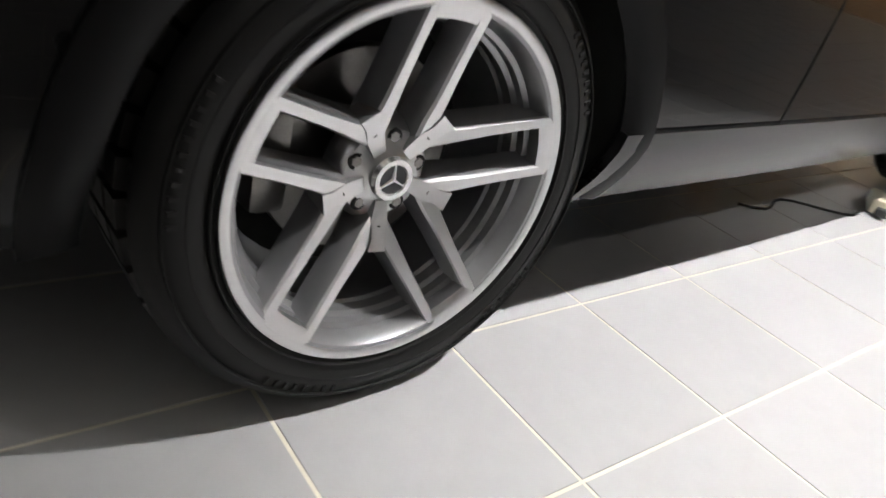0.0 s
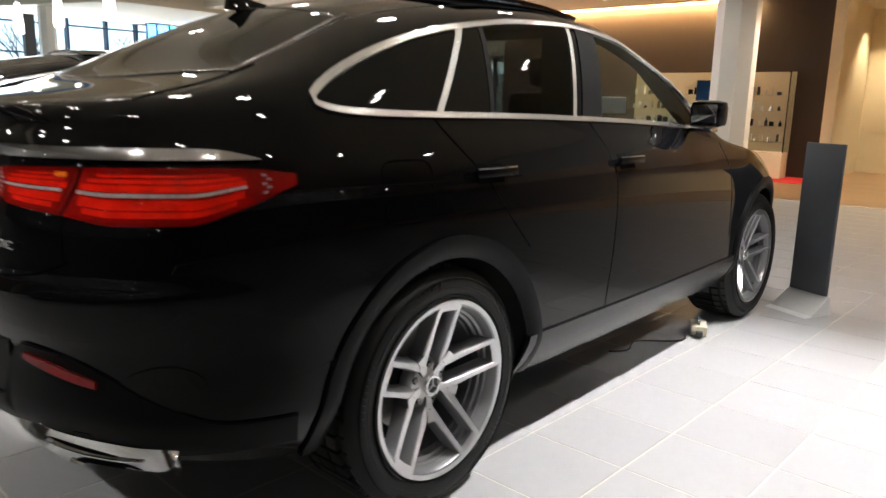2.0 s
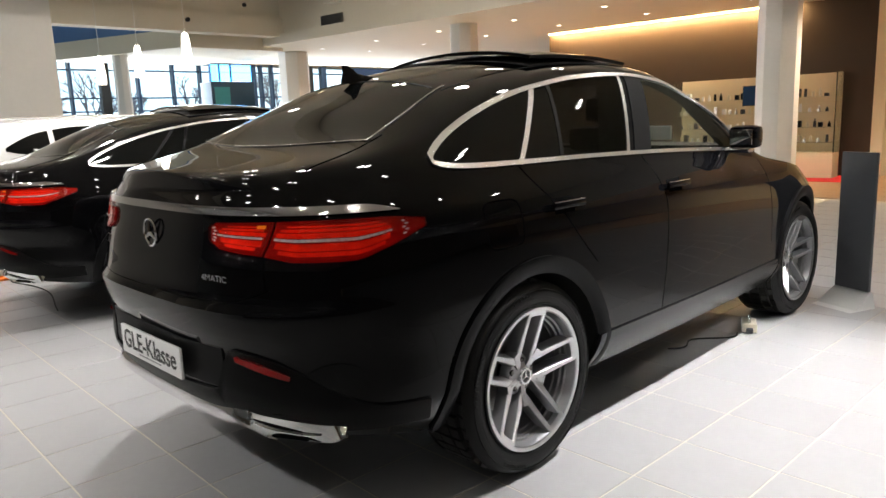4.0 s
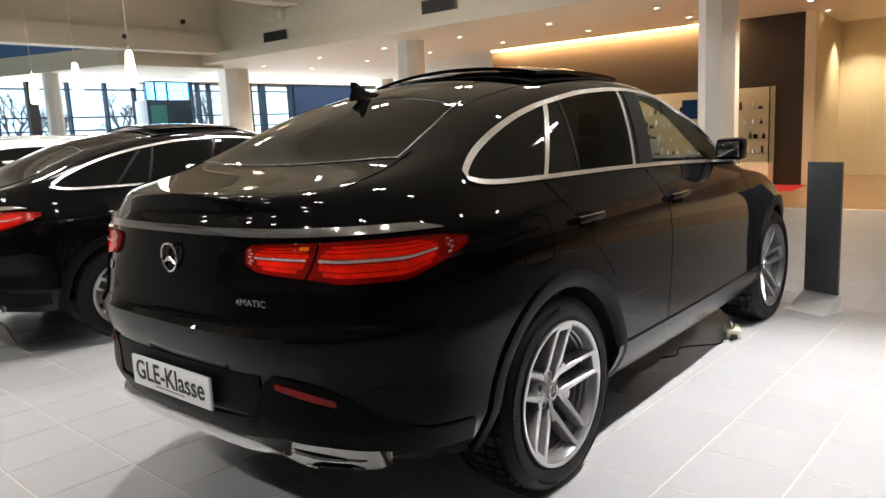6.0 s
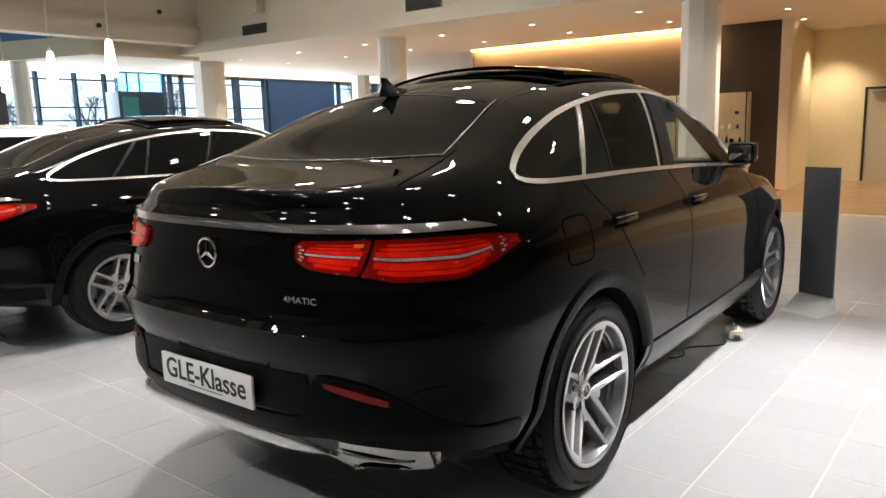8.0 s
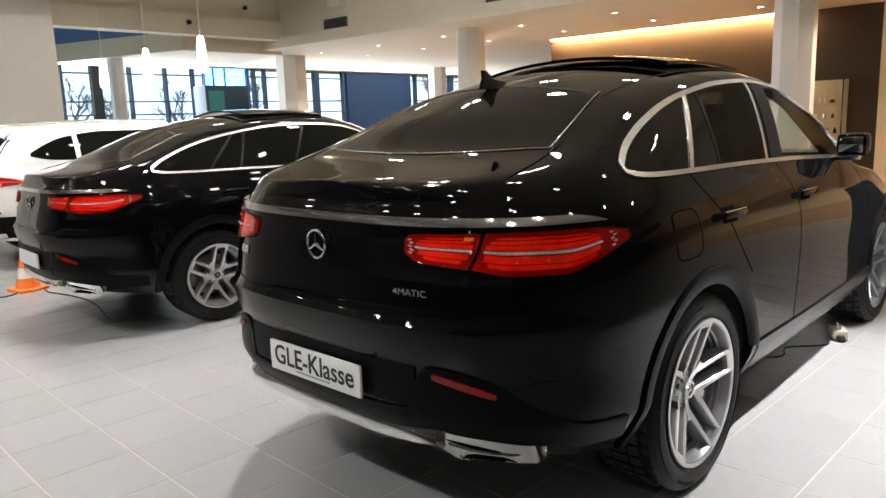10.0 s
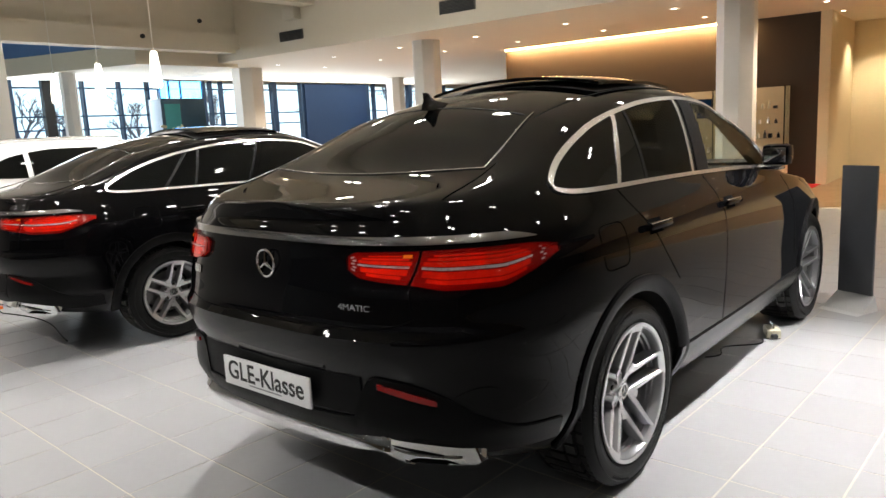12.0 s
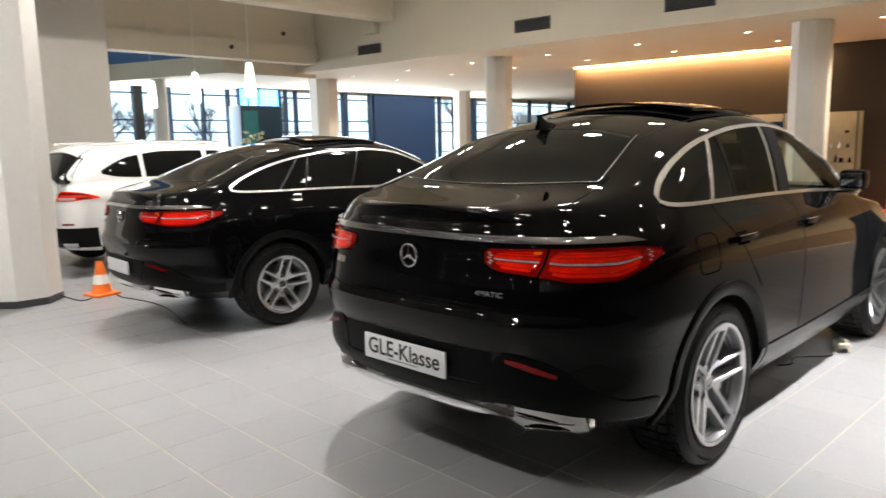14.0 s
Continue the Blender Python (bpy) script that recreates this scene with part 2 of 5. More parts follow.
ONE = Matrix.Identity(4)
floor = fixed("floor", boxed(-30, -18.3, -0.3, 17.3, 9.6, -0.0018), GROUT, "grey stone tiles with pale grout joints", "floor", m=ONE)
fixed("wood_floor", boxed(-30, 9.63, -0.3, 17.3, 41.8, 0.0), WOOD, "polished oak board floor", "floor", m=ONE)
fixed("floor_strip", boxed(-30, 9.6, -0.3, 17.3, 9.63, 0.003), SATIN, "thin metal strip between tiles and boards", "trim", m=ONE)
fixed("ceiling_low", boxed(-19.4, EDGE, LOW, 18, 42, LOW + 0.25), CEILING, "cream ceiling with small round downlights", "ceiling")
fixed("bulkhead", boxed(-19.4, EDGE + 0.12, LOW + 0.25, 18, EDGE + 0.37, HIGH), CEILING, "cream upper wall with grey air vents", "wall")
fixed("ceiling_high", boxed(-19.4, -18, HIGH, 18, EDGE + 0.37, HIGH + 0.2), CEILING, "cream painted high ceiling", "ceiling")
# unseen east and south walls, coloured dark so the car paint mirrors little
fixed("wall_east", boxed(17, -18, 0, 17.3, 42, HIGH), UNSEEN_WALL, "unseen dark brown wall that keeps the paint reflections dark", "wall")
fixed("wall_south", boxed(-30, -18.3, 0, 17.3, -18, HIGH), UNSEEN_WALL, "unseen dark brown wall that keeps the paint reflections dark", "wall")
fixed("wall_far", boxed(-30, 41.5, 0, 17.3, 41.8, LOW), PLASTER, "plain white plaster wall", "wall")
fixed("wall_brown", boxed(-8.15, 13.55, 0, -0.82, 13.8, LOW), BROWN, "unseen dark brown wall that keeps the paint reflections dark washed by hidden light", "wall")
fixed("wall_end", boxed(-0.82, 13.5, 0, -0.62, 16.25, LOW), CREAM, "cream end of the brown wall", "wall")
fixed("wall_cream", boxed(-0.62, 16.25, 0, 17, 16.45, LOW), CREAM, "warm cream plaster wall with a flush door", "wall")
fixed("baseboard", boxed(-0.6, 16.22, 0, 0.45, 16.25, 0.07), CREAM, "narrow cream skirting board", "trim")

# door in the cream wall
door = fixed("door_1", boxed(0.52, 16.22, 0.01, 1.5, 16.25, 2.03, 0.004), shade("greige_door_leaf", (0.45, 0.4, 0.32), 0.5, vary=0.05), "flush greige door in a dark frame", "door")
for nm, bx in (("door_frame", (0.47, 16.2, 0, 0.52, 16.25, 2.08)), ("door_frame", (1.5, 16.2, 0, 1.55, 16.25, 2.08)), ("door_lintel", (0.52, 16.2, 2.03, 1.5, 16.25, 2.08)), ("door_closer", (0.62, 16.15, 1.93, 0.9, 16.22, 1.98))):
    part(nm, boxed(*bx), DARK if nm != "door_closer" else SATIN, door, "", 0)
hatch = fixed("access_panel", boxed(-0.42, 16.235, 0.86, -0.02, 16.25, 1.58, 0.003), CREAM, "flush cream access panel in the wall", "panel")

# columns
for wx, wy, w in ((-1.98, 9.98, 0.285), (-8.5, 9.6, 0.28), (-15.15, 9.6, 0.38), (-16.4, 16.8, 0.3), (-16.6, 5.35, 0.17)):
    bm = bmesh.new()
    tube(bm, (0, 0, 0), (0, 0, LOW), w * 1.12, seg=8)
    fixed("column", bm, PLASTER, "white painted eight-sided column", "column", m=pose(wx, wy, 0, 0, 0, 22.5 + 3))
bm = bmesh.new()
tube(bm, (0, 0, 0), (0, 0, HIGH), 0.37, seg=8)
col = fixed("column", bm, PLASTER, "broad white column with a grey skirting", "column", m=pose(-5.84, -1.1, 0, 0, 0, 22.5))
bm = bmesh.new()
tube(bm, (0, 0, 0), (0, 0, 0.07), 0.382, seg=8)
part("column_skirting", bm, SLATE, col, "grey skirting", 0)
fixed("wall_west", boxed(-13.3, -12, 0, -13.0, 2.72, HIGH), PLASTER, "broad white plaster wall", "wall", m=ONE)
fixed("beam", boxed(-13.75, 2.72, 3.58, -13.35, 9.0, 4.02), CEILING, "cream concrete beam under the ceiling", "beam", m=ONE)
fixed("beam", boxed(-11.0, -12, 4.35, -10.6, 8.9, 5.2), CEILING, "cream concrete beam under the ceiling", "beam", m=ONE)
fixed("beam", boxed(-5.6, -12, 4.6, -5.2, 8.9, 5.2), CEILING, "cream concrete beam under the ceiling", "beam", m=ONE)
def prism(ring, z0, z1):
    """An upright solid over a plan ring."""
    bm = bmesh.new()
    lo, hi = [bm.verts.new((x, y, z0)) for x, y in ring], [bm.verts.new((x, y, z1)) for x, y in ring]
    bm.faces.new(lo[::-1])
    bm.faces.new(hi)
    for i in range(len(ring)):
        j = (i + 1) % len(ring)
        bm.faces.new((lo[i], lo[j], hi[j], hi[i]))
    return bm


fixed("gallery", prism([(-18.8, 4.2), (-17.3, 4.72), (-14.1, 5.87), (-14.1, 8.6), (-18.8, 8.6)], LOW - 0.09, 3.74), CEILING, "white edge and underside of a gallery floor", "gallery", m=ONE)
fixed("gallery_rail", prism([(-18.8, 4.24), (-17.3, 4.76), (-14.4, 5.8), (-14.4, 5.86), (-17.3, 4.82), (-18.8, 4.3)], 3.745, 4.6), GALLERY_BLUE, "blue panel rail of the gallery", "rail", m=ONE)
fixed("beam", boxed(-13.95, 2.72, 4.02, -13.47, 9.0, 5.2), CEILING, "cream upper wall over the concrete beam", "beam", m=ONE)
for y, z in ((5.68, 3.83), (7.2, 4.28)):
    tagged(link("speaker", tube(bmesh.new(), (-13.352, y, z), (-13.3, y, z), 0.05, seg=14) if z < 4 else tube(bmesh.new(), (-13.472, y, z), (-13.42, y, z), 0.05, seg=14), DARK), "small black round speaker on the cream beam", "speaker")
for x0, z0, x1, z1 in ((-14.0, 3.98, -13.55, 4.24), (-11.0, 4.1, -10.62, 4.36)):
    jb = thing("junction_box", "cream painted junction box with a pipe on the upper wall", "box", hall @ pose(0, EDGE + 0.12, 0))
    part("box_body", boxed(x0, -0.22, z0, x1, -0.002, z1, 0.01), CEILING, jb)
    part("pipe", tube(bmesh.new(), ((x0 + x1) / 2 + 0.1, -0.1, z1), ((x0 + x1) / 2 + 0.1, -0.1, z1 + 0.4), 0.015, seg=8), SLATE, jb, "thin dark pipe")
    part("pipe_arm", tube(bmesh.new(), (x0 - 0.1, -0.1, z1 + 0.12), (x1 + 0.1, -0.1, z1 + 0.12), 0.012, seg=8), SLATE, jb)

# west front: tall panes between dark posts
WX = -19.0
sky_card = glow("overcast_sky", (0.6, 0.83, 1.0), 1.15)
fixed("wall_window_head", boxed(WX - 0.15, 2, LOW - 0.02, WX + 0.15, 42, HIGH), CEILING, "white strip over the tall windows", "wall", m=ONE)
front = thing("window_1", "tall showroom window with dark steel posts", "window", pose(WX, 0, 0), kind="structure")
posts = [3.0, 3.9, 4.85, 5.76, 6.72, 7.78, 8.65, 9.11, 10.55, 10.8, 11.2, 12.66, 13.3, 14.5, 17.8, 18.2, 19.05, 20.3, 22.6, 24.2, 25.8, 27.4]
broad_posts = {5.76: 0.13, 9.11: 0.09, 12.66: 0.17, 13.3: 0.1, 17.8: 0.08, 20.3: 0.1}
for y in posts:
    w = broad_posts.get(y, 0.033)
    part("window_post", boxed(-0.1, y - w, 0, 0.1, y + w, LOW - 0.02), DARK if w > 0.1 else FRAME_GLARE, front, "", 0)
for z in (0.1, 1.15, 1.98, 2.35, 3.13):
    part("window_rail", boxed(-0.04, 2, z - 0.02, 0.04, 14.5, z + 0.02), FRAME_GLARE, front, "", 0)
    part("window_rail", boxed(-0.04, 17.8, z - 0.02, 0.04, 42, z + 0.02), FRAME_GLARE, front, "", 0)
for a, b in zip(posts, posts[1:]):
    if b - a < 3:
        pn = part("pane", boxed(-0.01, a + 0.05, 0.1, 0.01, b - 0.05, LOW - 0.05), PANE, front, "", 0)
        pn.visible_shadow = False
fixed("wall_blue", boxed(WX - 0.1, 14.62, 0, WX + 0.14, 17.68, LOW - 0.05), BLUE, "dark blue painted wall panel", "wall", m=ONE)
fixed("backdrop", boxed(-62, -40, -6, -61.5, 90, 40), sky_card, "pale overcast sky outside", "sky", m=ONE)
fixed("ground", boxed(-62, -40, -0.6, -30, 90, -0.35), shade("wet_asphalt", (0.09, 0.1, 0.11), 0.5), "grey yard outside the windows", "ground", m=ONE)
kiosk = tagged(link("office_box", boxed(-18.7, 8.5, 0, -18.0, 9.95, 2.78, 0.02), shade("dark_teal_panel", (0.008, 0.035, 0.06), 0.3), 30), "dark teal office box beside the tall windows", "booth")
part("booth_pane", boxed(-17.998, 8.6, 0.9, -17.98, 9.1, 2.62), shade("teal_glass", (0.06, 0.22, 0.22), 0.1), kiosk, "pale teal glass", 0)
part("booth_top", boxed(-18.05, 8.5, 2.79, -18.02, 9.95, 3.28), BLUE_GLASS, kiosk, "bright blue glass band", 0)
for y in (8.52, 8.82, 9.2, 9.93):
    part("glass_bar", boxed(-18.08, y - 0.015, 2.785, -18.0, y + 0.015, 3.29), FRAME_GLARE, kiosk, "", 0)


def bare_tree(at, h, seed):
    rnd = random.Random(seed)
    tree = thing("tree", "bare winter tree outside the window", "tree", pose(*at), "bare trees outside")
    trunk = bmesh.new()
    twigs = bmesh.new()

    def grow(p, d, ln, r, depth):
        q = p + d * ln
        tube(trunk if depth < 2 else twigs, p, q, r, r * 0.65, 5, False)
        if depth < 5:
            for _ in range(3 if depth else 4):
                nd = (d + Vector((rnd.uniform(-0.8, 0.8), rnd.uniform(-0.8, 0.8), rnd.uniform(-0.2, 0.6)))).normalized()
                grow(p + d * ln * rnd.uniform(0.55, 1), nd, ln * rnd.uniform(0.55, 0.75), r * 0.6, depth + 1)

    grow(Vector((0, 0, 0)), Vector((0, 0, 1)), h * 0.33, 0.14, 0)
    bark = HAZY_BARK
    part("trunk", trunk, bark, tree)
    part("crown", twigs, bark, tree)
    return tree


# window glare and haze put into the bark colour: pale and slightly blue
HAZY_BARK = shade("haze_paled_bark", (0.3, 0.32, 0.38), 0.9)
for i, (y, h) in enumerate(((10, 6.5), (14, 7.5), (17, 6), (20, 6.5), (27, 8), (38, 7), (44, 8.5), (52, 7), (58, 8))):
    bare_tree((-42 - 2 * (i % 3), y, -0.35), h, 11 + i)

# air vents on the upper wall
SLAT = shade("grey_vent_slat", (0.16, 0.15, 0.13), 0.5)
for x0, x1, z0, z1 in ((-11.38, -10.58, 3.62, 3.89), (-6.68, -5.83, 3.66, 3.92), (-3.51, -2.62, 3.65, 3.91), (0.9, 1.8, 3.66, 3.92)):
    v = thing("air_vent", "grey slatted air vent in the upper wall", "vent", hall @ pose(0, EDGE + 0.12, 0), "air vents")
    part("frame", boxed(x0, -0.025, z0, x1, -0.003, z1, 0.004), SLAT, v, "", 0)
    for k in range(9):
        z = z0 + 0.03 + (z1 - z0 - 0.06) * k / 8
        part("slat", boxed(x0 + 0.03, -0.04, z - 0.009, x1 - 0.03, -0.024, z + 0.006), DARK, v, "", 0)

# downlights; the eastern ones are unseen, added for the gold reflections in the doors
WARM = glow("warm_downlight", (1.0, 0.84, 0.58), 12)
first = None
for i in range(12):
    for j in range(3):
        x, y = -13.4 + 2.15 * i, 10.45 + 1.72 * j
        if y > 13.4 and x < -0.6:
            continue
        m = hall @ pose(x, y, LOW)
        if first is None:
            first = thing("downlight", "small round recessed downlight, lit", "downlight", m, "ceiling downlights")
            part("ring", lathe([(0.05, -0.004), (0.085, -0.008), (0.09, -0.001)], 24, "z"), PLASTER, first)
            part("bulb", lathe([(0.001, -0.003), (0.046, -0.003)], 20, "z"), WARM, first)
        else:
            copy_thing(first, m)
for x in (-12.5, -8.5, -4.6, -0.3, 3.5, 7.5):
    lamp("downlight_beam", "SPOT", hall @ pose(x, 10.6, LOW - 0.03), 350, (1, 0.84, 0.62), 0.1, 130, 0.8)
lamp("downlight_beam", "SPOT", hall @ pose(-0.1, 15.5, LOW - 0.03), 200, (1, 0.84, 0.58), 0.05, 100, 0.8)
# 5.3 and 8.1 are unseen, added so the car doors mirror a brighter wall
for x in (2.5, 5.3, 8.1):
    lamp("downlight_beam", "SPOT", hall @ pose(x, 14.5, LOW - 0.03), 340, (1, 0.84, 0.6), 0.05, 120, 0.8)

# light cove along the brown wall
cove = link("cove_light", boxed(-8.1, 13.44, LOW - 0.022, -2.2, 13.535, LOW - 0.004), glow("warm_cove_strip", (1.0, 0.66, 0.3), 26), 0)
cove.matrix_world = hall
tagged(cove, "warm strip light hidden along the ceiling edge", "light")
wash = lamp("cove_wash", "AREA", hall @ pose(-5.15, 13.4, LOW - 0.03, 16, 0, 0), 250, (1, 0.66, 0.3), 1)
wash.data.shape, wash.data.size, wash.data.size_y = "RECTANGLE", 5.9, 0.06

# pendant lamps in a row
SHADE = glow("warm_white_lamp_shade", (1.0, 0.9, 0.76), 5)
pend = None
for x, y in ((-8.5, 3.25), (-10.5, 3.3), (-12.6, 3.4)):
    if pend is None:
        pend = thing("pendant_lamp", "slim white glass pendant lamp, lit", "pendant lamp", pose(x, y, 0), "row of pendant lamps")
        part("shade", lathe([(0.001, 2.89), (0.04, 2.89), (0.05, 2.86), (0.068, 2.7), (0.082, 2.5), (0.08, 2.37), (0.066, 2.345), (0.04, 2.35)], 20, "z"), SHADE, pend, "glowing white glass shade")
        part("cord", tube(bmesh.new(), (0, 0, 2.9), (0, 0, HIGH), 0.006, seg=6), CONE_WHITE, pend, "thin pale cord")
        part("cap", tube(bmesh.new(), (0, 0, 2.9), (0, 0, 2.95), 0.03, 0.02, 12), SATIN, pend)
    else:
        copy_thing(pend, pose(x, y, 0))

# track spots under the high ceiling
LED = glow("white_spot_led", (1.0, 0.96, 0.9), 100)
spot = None
SPOTS = [(x, y) for x in (-8.2, -6.2, -4.2, -2.2, 0.2, 2.6, 5.0) for y in (-5.2, -2.4, 0.4, 3.2, 6.0)]
for x, y in SPOTS:
    m = pose(x, y, HIGH, 0, 0, 20)
    if spot is None:
        spot = thing("ceiling_spot", "white twin spotlight under the high ceiling, lit", "spotlight", m, "ceiling spotlights")
        part("bracket", boxed(-0.2, -0.06, -0.06, 0.2, 0.06, -0.001, 0.01), CONE_WHITE, spot)
        for dx in (-0.11, 0.11):
            part("spot_head", tube(bmesh.new(), (dx, 0, -0.14), (dx, 0, -0.06), 0.09, 0.07, 16), CONE_WHITE, spot)
            part("spot_lens", tube(bmesh.new(), (dx, 0, -0.145), (dx, 0, -0.1405), 0.075, seg=16), LED, spot)
    else:
        copy_thing(spot, m)
for x, y, tx, ty, p, cone in ((-6.2, 0.4, -6.2, 0.2, 900, 110), (-2.2, 3.2, -2.2, 2.8, 800, 100), (2.6, 6.0, 2.0, 6.4, 330, 84), (-4.2, -5.2, -4.3, -0.8, 650, 70), (-6.2, 6.0, -6.2, 6.0, 420, 110)):
    lamp("spot_beam", "SPOT", look((x, y, HIGH - 0.18), (tx, ty - 0.01, 0)), p, (1, 0.97, 0.93), 0.1, cone, 0.7)
lamp("spot_beam", "SPOT", look((2.6, 2.6, HIGH - 0.18), (1.45, 1.35, 0)), 3300, (1, 0.985, 0.97), 0.05, 44, 1.0)
lamp("spot_beam", "SPOT", look((-2.2, 0.4, HIGH - 0.18), (-1.4, -1.5, 0)), 620, (1, 0.98, 0.95), 0.06, 70, 0.8)
lamp("spot_beam", "SPOT", look((0.2, -5.2, HIGH - 0.18), (-0.9, -0.8, 0)), 620, (1, 0.98, 0.95), 0.05, 37, 0.9)
# fill without a fixture here, added to brighten the gallery and the beams
lamp("spot_beam", "SPOT", look((-10.4, 6.0, HIGH - 0.18), (-17, 5.5, 3.7)), 1300, (1, 0.88, 0.72), 0.08, 80, 0.8)
# added beam that lifts the front wheel
lamp("spot_beam", "SPOT", look((5.0, 3.2, HIGH - 0.18), (1.0, 3.0, 0.3)), 600, (1, 0.98, 0.95), 0.06, 34, 0.9)
# added fills that brighten the west wall and the broad column
lamp("spot_beam", "SPOT", look((-8.2, -2.4, HIGH - 0.18), (-13, 0.5, 2.0)), 420, (1, 0.96, 0.9), 0.08, 80, 0.9)
lamp("spot_beam", "SPOT", look((-2.2, -5.2, HIGH - 0.18), (-5.84, -1.1, 2.2)), 420, (1, 0.97, 0.93), 0.08, 40, 0.9)
# unseen low ceilings behind and beside the cars, kept dark, with the small lights that the paint mirrors
fixed("ceiling_south", boxed(-19.4, -18, LOW, 17, -6.6, LOW + 0.25), DARK_CEILING, "unseen dark grey low ceiling with small round downlights", "ceiling")
fixed("ceiling_east", boxed(7.2, -6.6, LOW, 17, EDGE, LOW + 0.25), DARK_CEILING, "unseen dark grey low ceiling with small round downlights", "ceiling")
clear_light = None
for x, y in [(-11 + 2.5 * i, -7.6 - 2.4 * j) for i in range(9) for j in range(4)] + [(8.2 + 2.2 * i, -5.4 + 2.2 * j) for i in range(4) for j in range(6)]:
    m = hall @ pose(x, y, LOW)
    if clear_light is None:
        clear_light = thing("downlight", "small round white downlight, lit", "downlight", m, "ceiling downlights")
        part("ring", lathe([(0.06, -0.004), (0.085, -0.008), (0.09, -0.001)], 24, "z"), PLASTER, clear_light)
        part("bulb", lathe([(0.001, -0.003), (0.05, -0.003)], 20, "z"), LED, clear_light)
    else:
        copy_thing(clear_light, m)
# daylight of the tall windows
day = lamp("window_daylight", "AREA", pose(WX + 0.3, 13, 1.9, 0, -90, 0), 1000, (0.84, 0.92, 1.0), 3)
day.data.shape, day.data.size, day.data.size_y = "RECTANGLE", 3.0, 18.0


# ---------------------------------------------------------------- cars
class Shell:
    """The outer skin of a car. Its rear axle stands at the origin, it heads along +y; x is half its width."""

    def __init__(self, width, rear, front, bottom, belt, rail_z, rail_x, top, corner=3.3, nose=3.0, yc=-0.05, yn=2.6):
        self.width, self.rear, self.front, self.bottom, self.belt = width, rear, front, bottom, belt
        self.rail_z, self.rail_x, self.top = rail_z, rail_x, top
        self.corner, self.nose, self.yc, self.yn = corner, nose, yc, yn
        self.taper = curve((-2, 1), (1.0, 1), (2.9, 0.955), (3.8, 0.93))

    def outline(self, v, a):
        x, y = self.plan(v, a)
        return x * self.taper(y), y

    def plan(self, v, a):
        """A point of the plan at level v (0 sill, 1 belt); a runs from 0 (rear middle) to 3 (front middle)."""
        w = self.width(v)
        if a <= 1:
            t, n, yc, ye = a * math.pi / 2, self.corner, self.yc, self.rear(v)
            return w * abs(math.sin(t)) ** (2 / n) * (1 if a >= 0 else -1), yc + (ye - yc) * abs(math.cos(t)) ** (2 / n)
        if a >= 2:
            t, n, ye = (3 - a) * math.pi / 2, self.nose, self.front(v)
            return w * abs(math.sin(t)) ** (2 / n) * (1 if a <= 3 else -1), self.yn + (ye - self.yn) * abs(math.cos(t)) ** (2 / n)
        y = self.yc + (self.yn - self.yc) * (a - 1)
        return w, y

    def low(self, v, a):
        x, y = self.outline(v, a)
        z0, z1 = self.bottom(y), self.belt(y)
        return x, y, z0 + (z1 - z0) * v

    def level(self, y, z):
        z0, z1 = self.bottom(y), self.belt(y)
        return (z - z0) / (z1 - z0)

    def wrap(self, a, z):
        """The skin at height z, a round the plan."""
        v = 0.6
        for _ in range(6):
            y = self.outline(v, a)[1]
            v = min(max(self.level(y, z), 0), 1)
        return self.low(v, a)

    def half(self, y):
        """Half width at the belt."""
        return self.taper(y) * self.broad(y)

    def broad(self, y):
        if y < self.yc:
            u = min(1, (y - self.yc) / (self.rear(1) - self.yc))
            return self.width(1) * max(0, 1 - u ** self.corner) ** (1 / self.corner)
        if y > self.yn:
            u = min(1, (y - self.yn) / (self.front(1) - self.yn))
            return self.width(1) * max(0, 1 - u ** self.nose) ** (1 / self.nose)
        return self.width(1)

    def section(self, y, n=26):
        xb, zb = self.half(y), self.belt(y)
        xr, zr, zt = xb * self.rail_x(y), self.rail_z(y), self.top(y)
        pts = []
        m = n // 2
        for i in range(m):
            t = i / m
            pts.append([xb + (xr - xb) * t + 0.022 * xb * math.sin(math.pi * t), zb + (zr - zb) * t])
        for i in range(n - m + 1):
            t = i / (n - m)
            pts.append([xr * (1 - t), zr + (zt - zr) * (1 - (1 - t) ** 2.2)])
        for _ in range(5):
            pts = [pts[0]] + [[0.25 * a[0] + 0.5 * b[0] + 0.25 * c[0], 0.25 * a[1] + 0.5 * b[1] + 0.25 * c[1]] for a, b, c in zip(pts, pts[1:], pts[2:])] + [pts[-1]]
        return pts

    def side(self, y, z):
        """The skin of the right side at (y, z)."""
        if z <= self.belt(y):
            v = self.level(y, z)
            w = self.width(v)
            if y < self.yc:
                u = min(1, (y - self.yc) / (self.rear(v) - self.yc))
                w *= max(0, 1 - u ** self.corner) ** (1 / self.corner)
            elif y > self.yn:
                u = min(1, (y - self.yn) / (self.front(v) - self.yn))
                w *= max(0, 1 - u ** self.nose) ** (1 / self.nose)
            return w * self.taper(y), y, z
        s = self.section(y)
        for (x0, z0), (x1, z1) in zip(s, s[1:]):
            if z0 <= z <= z1 and z1 > z0:
                t = (z - z0) / (z1 - z0)
                return x0 + (x1 - x0) * t, y, z
        return s[-1][0], y, z

    def over(self, x, y):
        """The skin of roof, glass and bonnet at (x, y)."""
        s = self.section(y)
        ax = abs(x)
        for (x0, z0), (x1, z1) in zip(s[::-1], s[-2::-1]):
            if x0 <= ax <= x1 and x1 > x0:
                t = (ax - x0) / (x1 - x0)
                return x, y, z0 + (z1 - z0) * t
        return x, y, s[0][1]

